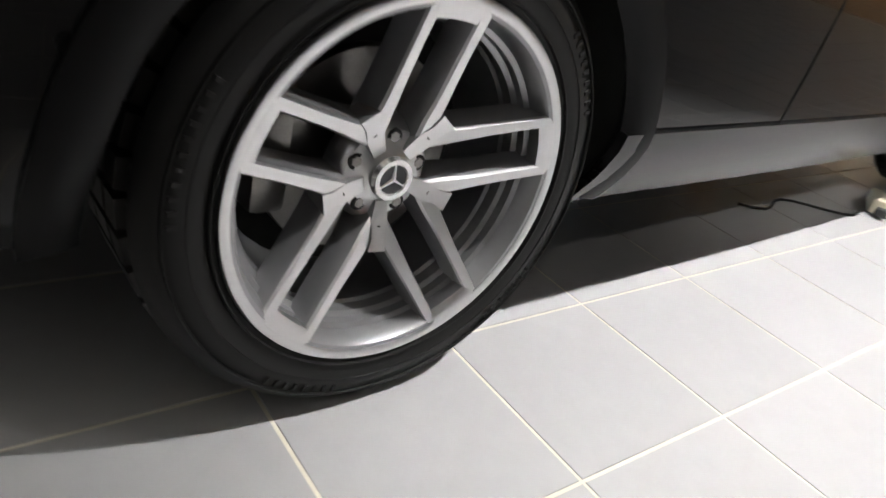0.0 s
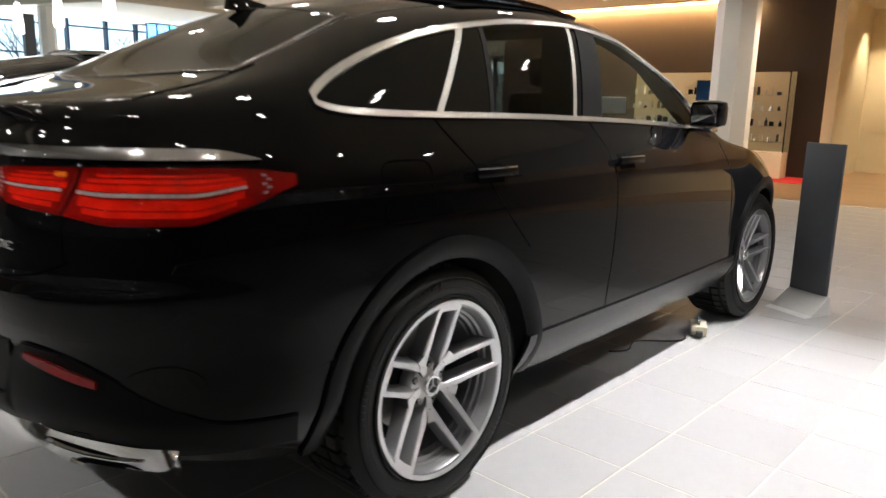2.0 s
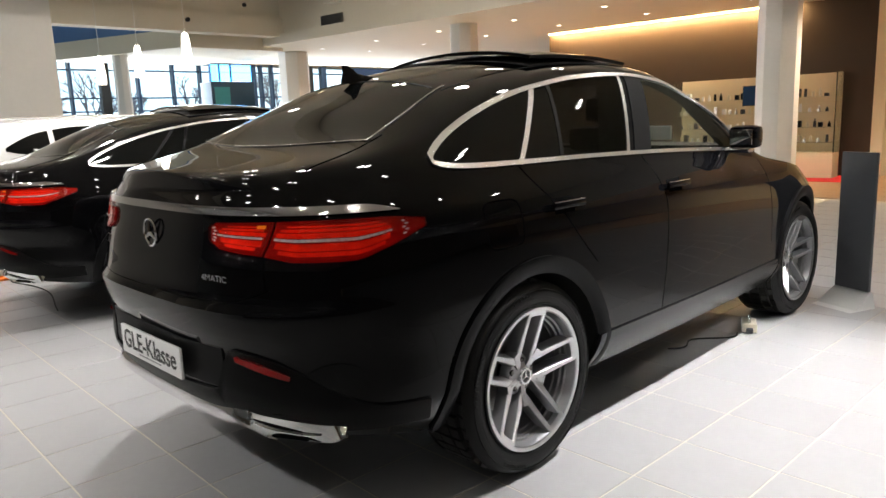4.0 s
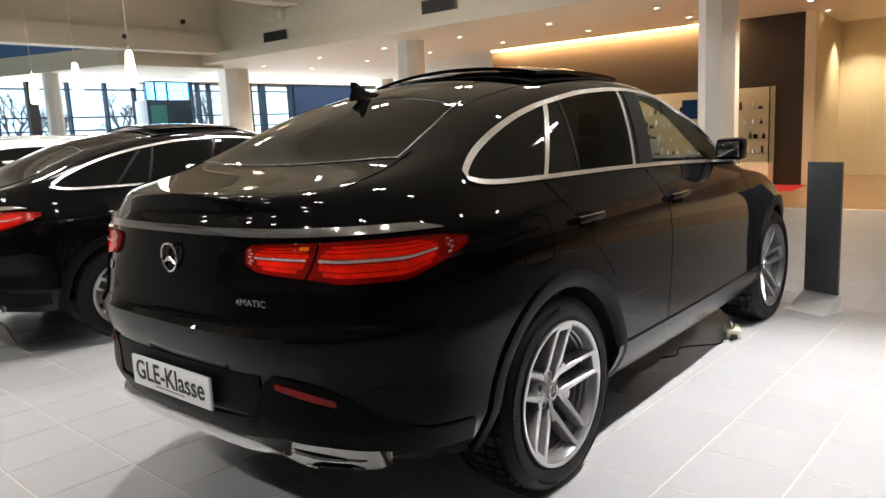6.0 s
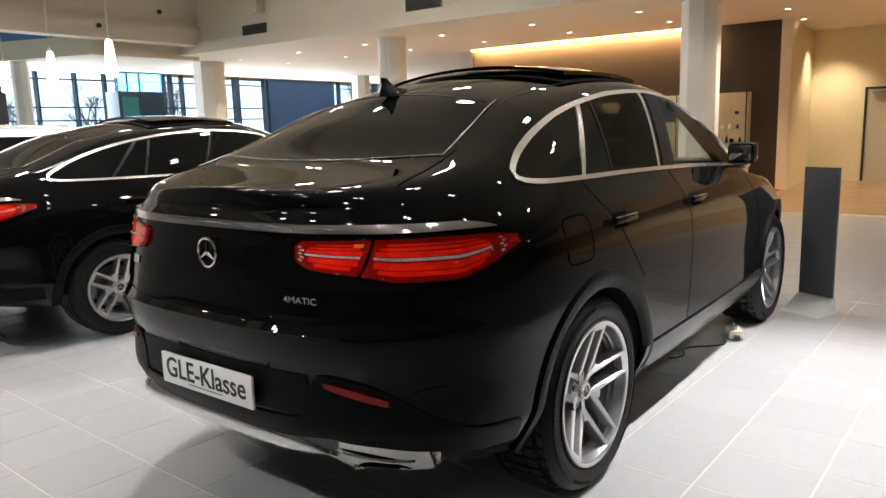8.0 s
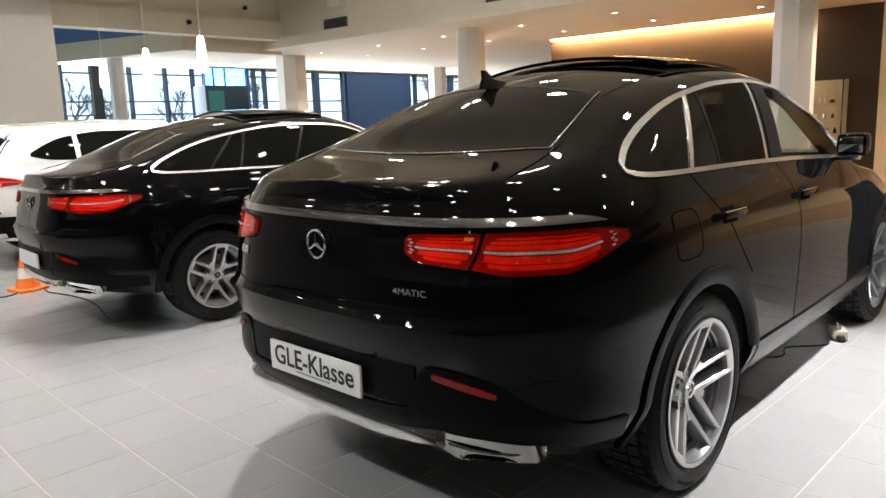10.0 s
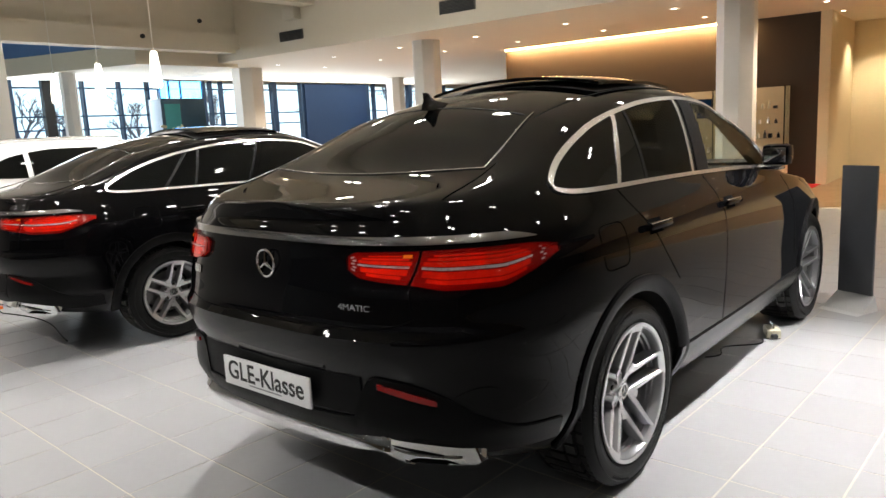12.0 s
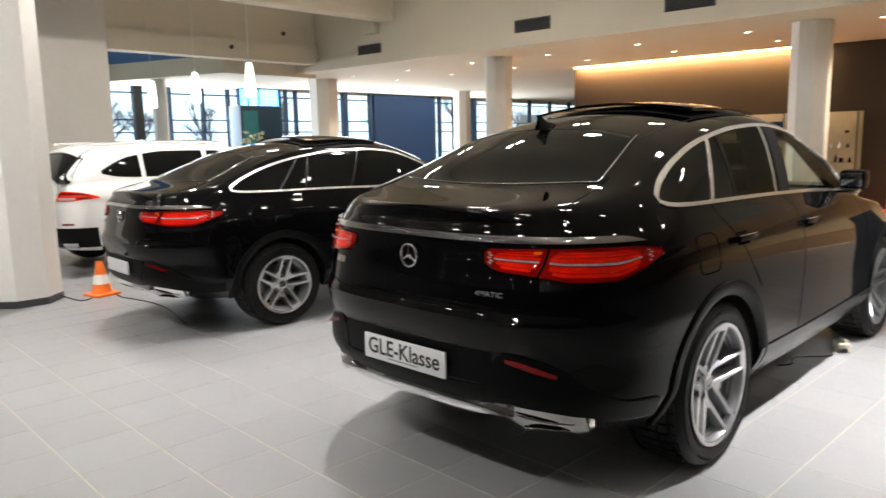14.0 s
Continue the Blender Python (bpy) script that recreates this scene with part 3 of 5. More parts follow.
    def mesh(self, levels=44):
        bm = bmesh.new()
        avs = [i / 22 for i in range(22)] + [1 + i / 44 for i in range(44)] + [2 + i / 18 for i in range(19)]
        cols = []
        for a in avs:
            col = [self.low(j / (levels - 1), a) for j in range(levels)]
            y = self.outline(1, a)[1]
            col += [(x, y, z) for x, z in self.section(y)[1:]]
            cols.append(col)
        for sign in (1, -1):
            grid = [[bm.verts.new((sign * x, y, z)) for x, y, z in c] for c in cols]
            for c, d in zip(grid, grid[1:]):
                for j in range(len(c) - 1):
                    bm.faces.new((c[j], d[j], d[j + 1], c[j + 1]))
            for c, d in zip(grid, grid[1:]):
                mid = [bm.verts.new((0, q.co.y, q.co.z)) for q in (c[0], d[0])]
                bm.faces.new((c[0], d[0], mid[1], mid[0]))
        bmesh.ops.remove_doubles(bm, verts=bm.verts, dist=0.0015)
        bmesh.ops.dissolve_degenerate(bm, edges=bm.edges, dist=0.0005)
        bmesh.ops.recalc_face_normals(bm, faces=bm.faces)
        return bm


def carve(ob, cutters):
    """Cuts the wheel housings out of a body."""
    for c in cutters:
        mod = ob.modifiers.new("cut", "BOOLEAN")
        mod.operation, mod.object, mod.solver = "DIFFERENCE", c, "EXACT"
    bpy.context.view_layer.update()
    me = bpy.data.meshes.new_from_object(ob.evaluated_get(bpy.context.evaluated_depsgraph_get()))
    ob.modifiers.clear()
    ob.data = me
    me.shade_smooth()
    me.set_sharp_from_angle(angle=radians(35))
    for c in cutters:
        bpy.data.objects.remove(c)


def wheel(parent, at, side, r, rim, width, turn, spoke_metal):
    """A tyre on a rim with five forked spokes, brake disc and caliper. side: 1 right, -1 left."""
    hub = Matrix.Translation(at) @ Matrix.Diagonal((side, 1, 1, 1))
    w = width / 2

    def put(name, bm, material, owner, label="", smooth=40):
        deep = Matrix.Translation((-0.013, 0, 0)) if name in ("hub", "bolt_hole", "wheel_bolt", "web_hole", "centre_cap", "cap_emblem", "cap_field") else ONE
        bmesh.ops.transform(bm, matrix=hub @ deep, verts=bm.verts)
        return part(name, bm, material, owner, label, smooth)

    # x 0 is the wheel's outer plane
    sh = r - rim
    tyre = put("wheel", lathe([(rim, -0.012), (rim + 0.1 * sh, -0.002), (rim + 0.45 * sh, 0.006), (r - 0.3 * sh, 0.002), (r - 0.12 * sh, -0.012), (r - 0.03 * sh, -0.03), (r - 0.02, -0.04), (r - 0.02, -width + 0.04),
                             (r - 0.03 * sh, -width + 0.03), (r - 0.2 * sh, -width + 0.005), (rim + 0.4 * sh, -width), (rim, -width + 0.02), (rim, -0.012)], 96), RUBBER, parent, "black tyre with a deep tread")
    bm = bmesh.new()
    n = 44
    for k in range(n):
        a = 2 * math.pi * k / n
        for x0, x1, sk in ((-0.022, -0.062, 0.5), (-0.072, -0.115, 0.0), (-0.125, -width + 0.115, 0.0), (-width + 0.11, -width + 0.065, 0.0), (-width + 0.06, -width + 0.02, -0.5)):
            for da, db in ((0.05, 0.9),):
                q = []
                for rr, shrink in ((r - 0.03, 1), (r, 0.9)):
                    rr2 = rr - (0.012 if sk else 0)
                    a0, a1 = a + 2 * math.pi / n * da, a + 2 * math.pi / n * db * shrink
                    tilt = sk * 0.02
                    q.append([bm.verts.new((x, rr2 * math.cos(t), rr2 * math.sin(t))) for x, t in ((x0, a0 + tilt), (x1, a0), (x1, a1), (x0, a1 + tilt))])
                bm.faces.new(q[1])
                for i in range(4):
                    bm.faces.new((q[0][i], q[0][(i + 1) % 4], q[1][(i + 1) % 4], q[1][i]))
    put("tread", bm, TREAD, tyre, "", 0)
    bm = bmesh.new()
    for k in range(3):
        ring = lathe([(rim + sh * (0.15 + 0.27 * k), 0.001), (rim + sh * (0.16 + 0.27 * k), 0.0068), (rim + sh * (0.175 + 0.27 * k), 0.0068), (rim + sh * (0.185 + 0.27 * k), 0.001)], 96)
        tmp = bpy.data.meshes.new("ring")
        ring.to_mesh(tmp)
        ring.free()
        bm.from_mesh(tmp)
    put("sidewall_rib", bm, RUBBER, tyre)
    # raised marks on the sidewall, as plain bars
    bm = bmesh.new()
    for k0, n2 in ((20, 9), (95, 6), (150, 11), (235, 8), (310, 7)):
        for i in range(n2):
            a = radians(k0 + 3.1 * i)
            ca, sa = math.cos(a), math.sin(a)
            q = []
            for dr, dt in ((-0.006, -0.003), (0.006, -0.003), (0.006, 0.003), (-0.006, 0.003)):
                rr = rim + 0.6 * sh + dr
                q.append((rr * ca - dt * sa, rr * sa + dt * ca))
            hi2 = [bm.verts.new((0.0072, y, z)) for y, z in q]
            lo2 = [bm.verts.new((0.003, y, z)) for y, z in q]
            bm.faces.new(hi2)
            for j in range(4):
                bm.faces.new((lo2[j], lo2[(j + 1) % 4], hi2[(j + 1) % 4], hi2[j]))
    tagged(put("sidewall_mark", bm, RUBBER, tyre, "", 0), kind="stuff")
    rimp = put("rim", lathe([(rim + 0.008, -0.008), (rim + 0.006, 0.002), (rim - 0.004, 0.004), (rim - 0.014, 0.0), (rim - 0.02, -0.012), (rim - 0.024, -0.035), (rim - 0.032, -0.04), (rim - 0.033, -0.055), (rim - 0.041, -0.06), (rim - 0.042, -0.08), (rim - 0.047, -0.085), (rim - 0.048, -0.12), (rim - 0.05, -width + 0.02), (rim - 0.01, -width + 0.005)], 96),
                   ALLOY_GREY, tyre.parent, "grey alloy rim with machined spokes")
    put("rim_flange", lathe([(rim + 0.008, -0.004), (rim + 0.006, 0.0055), (rim - 0.002, 0.0065), (rim - 0.0085, 0.003), (rim - 0.0085, -0.01)], 96), spoke_metal, rimp, "bright machined edge")
    # pairs of straight spokes; neighbours of two pairs join near the hub
    off = 0.156 * rim
    for k in range(5):
        base = radians(turn + 72 * k)
        for sg in (1, -1):
            bm = bmesh.new()
            path = [(0.052, -0.059, 0.030), (0.09, -0.05, 0.031), (0.125, -0.039, 0.026), (0.17, -0.027, 0.0225), (0.22, -0.013, 0.021), (rim - 0.02, 0.0, 0.021), (rim - 0.006, 0.004, 0.021)]
            rings = []
            for d, x, wd in path:
                row = []
                for x2, ww in ((x - 0.005, -0.5 * wd), (x, -0.36 * wd), (x, 0.36 * wd), (x - 0.005, 0.5 * wd), (x - 0.055, 0.75 * wd), (x - 0.055, -0.75 * wd)):
                    t = (off + ww) * sg
                    row.append(bm.verts.new((x2, d * math.cos(base) - t * math.sin(base), d * math.sin(base) + t * math.cos(base))))
                rings.append(row)
            for p, q in zip(rings, rings[1:]):
                for i in range(6):
                    bm.faces.new((p[i], p[(i + 1) % 6], q[(i + 1) % 6], q[i])).material_index = 0 if i < 3 else 1
            bm.faces.new(rings[0])
            bm.faces.new(rings[-1])
            put("spoke", bm, spoke_metal, rimp, "", 30).data.materials.append(ALLOY_GREY)
        # the web where two spokes meet, and the outer bridge of the pair
        bm = bmesh.new()
        mid = base + radians(36)
        flat = [(0.042, -0.011, -0.063), (0.075, -0.015, -0.0555), (0.1, -0.012, -0.0485), (0.121, -0.0165, -0.042), (0.121, 0.0165, -0.042), (0.1, 0.012, -0.0485), (0.075, 0.015, -0.0555), (0.042, 0.011, -0.063)]
        up = [bm.verts.new((x + 0.001, d * math.cos(mid) - t * math.sin(mid), d * math.sin(mid) + t * math.cos(mid))) for d, t, x in flat]
        dn = [bm.verts.new((v.co.x - 0.05, v.co.y, v.co.z)) for v in up]
        for i in range(3):
            bm.faces.new((up[i], up[i + 1], up[6 - i], up[7 - i]))
        for i in range(8):
            bm.faces.new((up[i], up[(i + 1) % 8], dn[(i + 1) % 8], dn[i])).material_index = 1
        put("spoke_web", bm, spoke_metal, rimp, "", 30).data.materials.append(ALLOY_GREY)
        y, z = 0.085 * math.cos(mid), 0.085 * math.sin(mid)
        put("web_hole", tube(bmesh.new(), (-0.055, y, z), (-0.0392, y, z), 0.0045, seg=10), MATT, rimp)
        half = 0.172
        ring = lathe([(rim - 0.03, -0.006), (rim - 0.012, 0.0045), (rim - 0.003, 0.0045), (rim - 0.003, -0.03), (rim - 0.03, -0.03), (rim - 0.03, -0.006)], 180)
        dead = [v for v in ring.verts if abs((math.atan2(v.co.z, v.co.y) - base + math.pi) % (2 * math.pi) - math.pi) > half]
        bmesh.ops.delete(ring, geom=dead, context="VERTS")
        put("spoke_bridge", ring, spoke_metal, rimp)
    hubp = put("hub", lathe([(0.001, -0.040), (0.03, -0.046), (0.05, -0.056), (0.072, -0.06), (0.084, -0.075), (0.088, -0.1), (0.001, -0.1)], 40), ALLOY, rimp, "round alloy hub")
    for k in range(5):
        a = radians(turn + 72 * k)
        y, z = 0.06 * math.cos(a), 0.06 * math.sin(a)
        put("bolt_hole", tube(bmesh.new(), (-0.066, y, z), (-0.0575, y, z), 0.0135), MATT, rimp)
        put("wheel_bolt", tube(bmesh.new(), (-0.066, y, z), (-0.0555, y, z), 0.0085, seg=6), STEEL, rimp)
    put("centre_cap", lathe([(0.001, -0.036), (0.024, -0.0355), (0.0255, -0.032), (0.033, -0.032), (0.036, -0.041)], 32), SATIN, rimp, "plain round centre cap")
    bm = bmesh.new()
    for k in range(3):
        a = radians(90 + 120 * k)
        tube(bm, (-0.0345, 0, 0), (-0.0345, 0.025 * math.cos(a), 0.025 * math.sin(a)), 0.004, 0.0015, 6)
    put("cap_emblem", bm, CHROME, rimp)
    put("cap_field", lathe([(0.001, -0.0345), (0.0235, -0.0345)], 32), DARK, rimp)
    disc = put("brake_disc", lathe([(0.06, -0.15), (0.17, -0.15), (0.172, -0.155), (0.172, -0.17), (0.06, -0.175)], 48), STEEL, parent, "worn steel brake disc")
    bm = boxed(-0.2, -0.195, -0.075, -0.115, -0.135, 0.085, 0.015)
    put("brake_caliper", bm, STEEL, disc, "grey brake caliper")
    put("axle_back", lathe([(0.001, -0.19), (rim - 0.06, -0.2)], 32), MATT, disc)
    return tyre


def coupe_shell():
    return Shell(
        width=curve((0, 0.9), (0.1, 0.955), (0.2, 0.985), (0.35, 0.985), (0.6, 0.988), (0.78, 0.978), (0.9, 0.945), (1, 0.895)),
        rear=curve((0, -0.97), (0.08, -1.04), (0.2, -1.085), (0.34, -1.078), (0.45, -1.105), (0.535, -1.115), (0.575, -1.09), (0.7, -1.07), (0.85, -1.04), (0.93, -1.03), (1, -1.0)),
        front=curve((0, 3.55), (0.15, 3.72), (0.4, 3.77), (0.7, 3.75), (1, 3.6)),
        bottom=curve((-1.1, 0.385), (-0.85, 0.37), (-0.55, 0.33), (0, 0.3), (0.6, 0.3), (2.5, 0.3), (3.7, 0.3)),
        belt=curve((-1.05, 1.2), (-0.6, 1.215), (0, 1.205), (0.8, 1.195), (1.8, 1.15), (2.4, 1.09), (3.1, 1.0), (3.75, 0.84)),
        rail_z=curve((-1.0, 1.245), (-0.65, 1.30), (-0.35, 1.375), (0, 1.50), (0.33, 1.575), (0.7, 1.62), (1.05, 1.635), (1.4, 1.61), (1.8, 1.47), (2.15, 1.28), (2.5, 1.12), (3.1, 1.03), (3.75, 0.86)),
        rail_x=curve((-1.0, 0.86), (-0.6, 0.86), (-0.3, 0.82), (0.3, 0.75), (1.0, 0.735), (1.5, 0.75), (2.1, 0.88), (2.6, 0.88), (3.7, 0.8)),
        top=curve((-1.0, 1.262), (-0.8, 1.29), (-0.62, 1.325), (-0.3, 1.49), (0, 1.605), (0.4, 1.68), (0.95, 1.715), (1.4, 1.70), (1.75, 1.62), (2.5, 1.18), (2.9, 1.13), (3.4, 1.05), (3.75, 0.88)),
    )


def coupe(name, label, rim, r, turn, lettered, m, wheelbase=2.94, spoke_metal=None, group=""):
    """A large black coupe with a sloping roof."""
    s = coupe_shell()
    car = thing(name, label, "car", None, group)
    body = part("body", s.mesh(), BLACK, car, "glossy black painted body")
    cutters = []
    for y in (0, wheelbase):
        for sx in (1, -1):
            cutters.append(link("cutter", tube(bmesh.new(), (sx * 0.6, y, 0.385), (sx * 1.4, y, 0.385), 0.455, seg=72), MATT))
    low = curve((-0.43, 1.268), (-0.38, 1.252), (-0.28, 1.243), (-0.15, 1.239), (0, 1.237), (0.5, 1.232), (1.2, 1.215), (2.1, 1.175))
    high = curve((-0.43, 1.272), (-0.38, 1.302), (-0.3, 1.343), (-0.21, 1.382), (-0.08, 1.43), (0.1, 1.482), (0.33, 1.529), (0.7, 1.577), (1.05, 1.592), (1.4, 1.565), (1.75, 1.45), (2.1, 1.19))
    # the cabin is open from window to window
    for bot0, top0, bot1, top1 in ((0.32, 0.46, 0.78, 1.0), (0.97, 1.2, 2.02, 1.72)):
        ring = []
        for i in range(13):
            y = bot0 + (bot1 - bot0) * i / 12
            ring.append((y, low(y) + 0.004))
        for i in range(13):
            y = top1 + (top0 - top1) * i / 12
            ring.append((y, high(y) - 0.006))
        bm = bmesh.new()
        ends = [[bm.verts.new((x, y, z)) for y, z in ring] for x in (-1.3, 1.3)]
        bm.faces.new(ends[0])
        bm.faces.new(ends[1][::-1])
        for i in range(26):
            bm.faces.new((ends[0][i], ends[0][(i + 1) % 26], ends[1][(i + 1) % 26], ends[1][i]))
        if lettered:
            cutters.append(link("cutter", bm, MATT, 0))
    bm = bmesh.new()
    ring = [(0.5, 1.2), (2.4, 1.2), (2.6, 1.27), (1.95, 1.76), (1.7, 1.645), (1.5, 1.6), (0.5, 1.5)]
    ends = [[bm.verts.new((sx * (0.74 - 0.46 * (z - 1.24)), y, z)) for y, z in ring] for sx in (-1, 1)]
    bm.faces.new(ends[0])
    bm.faces.new(ends[1][::-1])
    for i in range(7):
        bm.faces.new((ends[0][i], ends[0][(i + 1) % 7], ends[1][(i + 1) % 7], ends[1][i]))
    if lettered:
        cutters.append(link("cutter", bm, MATT, 0))
    body.data.materials.append(MATT)
    for c in cutters:
        c.data.materials.append(MATT)
        for f in c.data.polygons:
            f.material_index = 1
    carve(body, cutters)
    for y in (0, wheelbase):
        for sx in (1, -1):
            wheel(car, (sx * (0.962 if y == 0 else 0.905), y, r), sx, r, rim, 0.3, turn, spoke_metal or ALLOY)
            # cladding round the arch
            a0, a1 = radians(-9), radians(188)

            def ring(a, q, y=y):
                rr = 0.432 + 0.068 * q
                py, pz = y + rr * math.cos(a), 0.385 + rr * math.sin(a)
                x = s.side(py, max(pz, s.bottom(py) + 0.001))[0]
                return sx * (x + 0.008 - 0.02 * (1 - q) ** 3), py, pz

            part("arch_cladding", patch(ring, steps(a0, a1, 49), steps(0, 1, 6), 0.004, 0.03, -sx), CLAD, car, "matt black plastic wheel arch trim")
    # sills
    for sx in (1, -1):
        part("sill", patch(lambda y, z: (sx * (s.side(y, z)[0] + 0.004 - 0.05 * max(0, 0.42 - z)), y, z), steps(0.42, wheelbase - 0.43, 30), steps(0.305, 0.475, 6), 0.006, 0.02, sx), SILL, car, "satin grey-black sill")
    # glazing of the sides: bottom edge, top edge

    def pane(y, q, sx):
        x, y, z = s.side(y, low(y) + (high(y) - low(y)) * q)
        return sx * x, y, z

    for sx in (1, -1):
        for nm, b0, t0, b1, t1, gl in (("quarter_window", -0.415, -0.39, 0.0, 0.31, GLASS), ("rear_door_window", 0.02, 0.35, 0.29, 0.43, GLASS), ("rear_door_window", 0.31, 0.45, 0.79, 1.01, DOOR_GLASS), ("front_door_window", 0.96, 1.19, 2.06, 1.74, SIDE_GLASS)):
            part(nm, patch(lambda u, q: pane(b0 + (b1 - b0) * u + ((t0 - b0) + ((t1 - b1) - (t0 - b0)) * u) * q, q, sx), steps(0.0, 1, 18), steps(0.02, 0.98, 8), 0.0015, 0.004, sx), gl if lettered else GLASS, car, "dark tinted side window" if gl is not SIDE_GLASS else "clear front side window")
        bright = SATIN if lettered else CLAD
        for b0, t0, wd, mt in ((0.02, 0.31, 0.03, bright), (0.29, 0.43, 0.022, CLAD), (0.79, 1.015, 0.024, bright), (0.86, 1.085, 0.15, GLASS if not lettered else CLAD)):
            part("window_divider" if mt is SATIN else "door_pillar", patch(lambda u, q: (lambda p: (sx * p[0], p[1], p[2]))(s.side(b0 + wd * u + (t0 - b0) * q, low(b0) + (high(t0) - low(b0)) * q)), steps(0, 1, 4), steps(0.0, 1, 8), 0.006 if mt is SATIN else 0.004, 0.01, sx), mt, car, "bright metal window divider" if mt is SATIN else "black window pillar")

        # one bright band runs along the waist, round the rear tip and over the windows
        loop = [(y, low(y)) for y in steps(2.1, -0.43, 70)] + [(y, high(y)) for y in steps(-0.426, 2.08, 70)]
        for _ in range(2):
            loop = [loop[0]] + [tuple(0.25 * p + 0.5 * q + 0.25 * w for p, q, w in zip(*three)) for three in zip(loop, loop[1:], loop[2:])] + [loop[-1]]
        run = np.concatenate(([0], np.cumsum([math.dist(p, q) for p, q in zip(loop, loop[1:])])))
        ly, lz = [p[0] for p in loop], [p[1] for p in loop]

        def band(u, q):
            at = lambda k: (float(np.interp(k, run, ly)), float(np.interp(k, run, lz)))
            (y, z), (y0, z0), (y1, z1) = at(u), at(max(u - 0.02, 0)), at(min(u + 0.02, run[-1]))
            ln = math.hypot(y1 - y0, z1 - z0)
            x, y, z = s.side(y + (z1 - z0) / ln * 0.017 * (q - 0.5), z - (y1 - y0) / ln * 0.017 * (q - 0.5))
            return sx * x, y, z

        part("window_trim", patch(band, steps(0.002, float(run[-1]) - 0.002, 170), steps(0, 1, 4), 0.009, 0.012, -sx), SATIN, car, "bright metal strip round the side windows")
    # rear glass
    gtop, gbot = -0.06, -0.60

    def screen(x, y):
        t = (y - gbot) / (gtop - gbot)
        hw = 0.615 - 0.1 * t
        return s.over(x * hw, y + 0.10 * (x * x) * (1 - 0.5 * t))

    part("rear_window", patch(screen, steps(-1, 1, 24), steps(gbot, gtop, 20), 0.003, 0.006), GLASS, car, "dark tinted rear window")
    # chrome strip across the tail
    part("tail_strip", patch(lambda a, q: s.wrap(a, 1.128 + 0.024 * q * (1 - max(0, (abs(a) - 0.62) / 0.125) ** 2)), steps(-0.74, 0.74, 60), steps(0, 1, 5), 0.016, 0.02, 1), STRIP, car, "bright chrome strip over the tail lamps")
    # tail lamps
    for sx in (1, -1):
        lo = curve((0.16, 1.05), (0.2, 1.02), (0.36, 1.0), (0.45, 0.985), (0.6, 0.985), (0.7, 1.02), (0.8, 1.07))
        hi = curve((0.16, 1.085), (0.19, 1.105), (0.5, 1.112), (0.7, 1.11), (0.8, 1.095))

        def lens(a, q):
            a += 0.045 * (q - 0.55) * max(0, 1 - abs(a - 0.36) / 0.12)
            x, y, z = s.wrap(a, lo(a) + (hi(a) - lo(a)) * q)
            return sx * x, y, z

        for nm, a0, a1 in (("tail_lamp", 0.365, 0.8), ("boot_lid_lamp", 0.165, 0.355)):
            lampp = part(nm, patch(lens, steps(a0, a1, 24), steps(0, 1, 10), 0.006, 0.02, sx), RED_MID, car, "red tail lamp under a clear red lens")
            cover = part("lamp_lens", patch(lens, steps(a0, a1, 24), steps(0, 1, 10), 0.017, 0.003, sx), RED_GLASS, lampp, "clear red lens")
            cover.visible_shadow = False
            end = min(a1, 0.72) - 0.012
            start = a0 + (0.03 if nm == "boot_lid_lamp" else 0.012)
            count = 18 if nm == "tail_lamp" else 9
            for k in range(count):
                u0, u1 = start + (end - start) * k / count, start + (end - start) * (k + 0.93) / count
                part("lamp_bar", patch(lens, steps(u0, u1, 2), steps(0.485, 0.55, 2), 0.0182, 0.0008, sx), LENS_BAR, lampp, "pale light bar")
            for q0, q1, inset, mt in ((0.14, 0.25, 0.02, RED_CORE), (0.275, 0.45, 0.005, RED_CORE), (0.58, 0.70, 0.0, RED_CORE), (0.73, 0.80, 0.01, RED_CORE), (0.84, 0.88, 0.03, RED_CORE), (0.0, 0.07, 0, RED_DEEP), (0.93, 1.0, 0, RED_DEEP)):
                part("lamp_band", patch(lens, steps(start + inset, a1 if mt is RED_DEEP else end - inset, 24), steps(q0, q1, 4), 0.0095, 0.004, sx), mt, lampp)
            for k in range(5):
                q = 0.2 + 0.14 * k
                edge_a = (0.735 + 0.008 * (k % 2)) if nm == "tail_lamp" else 0.178 + 0.004 * (k % 2)
                part("lamp_bead", patch(lens, steps(edge_a, edge_a + 0.009, 2), steps(q, q + 0.07, 2), 0.0182, 0.002, sx), LENS_BAR, lampp)
            if nm == "boot_lid_lamp":
                part("turn_lamp", patch(lens, steps(0.318, 0.342, 4), steps(0.8, 0.9, 3), 0.0185, 0.001, sx), AMBER, lampp, "small amber spot")
        part("rear_reflector", patch(lambda a, q: (lambda p: (sx * p[0], p[1], p[2]))(s.wrap(a, 0.662 - 0.3 * (a - 0.24) + (0.012 + 0.012 * math.sin(math.pi * (a - 0.2) / 0.24)) * (q - 0.5))), steps(0.24, 0.41, 12), steps(0, 1, 3), 0.018, 0.012, sx), RED_DEEP, car, "dark red reflector")
    # lower bumper, chrome skid strip and tail pipes
    brim = curve((0, 0.53), (0.17, 0.54), (0.2, 0.66), (0.23, 0.69), (0.32, 0.675), (0.42, 0.635), (0.55, 0.555), (0.68, 0.495), (0.8, 0.485))
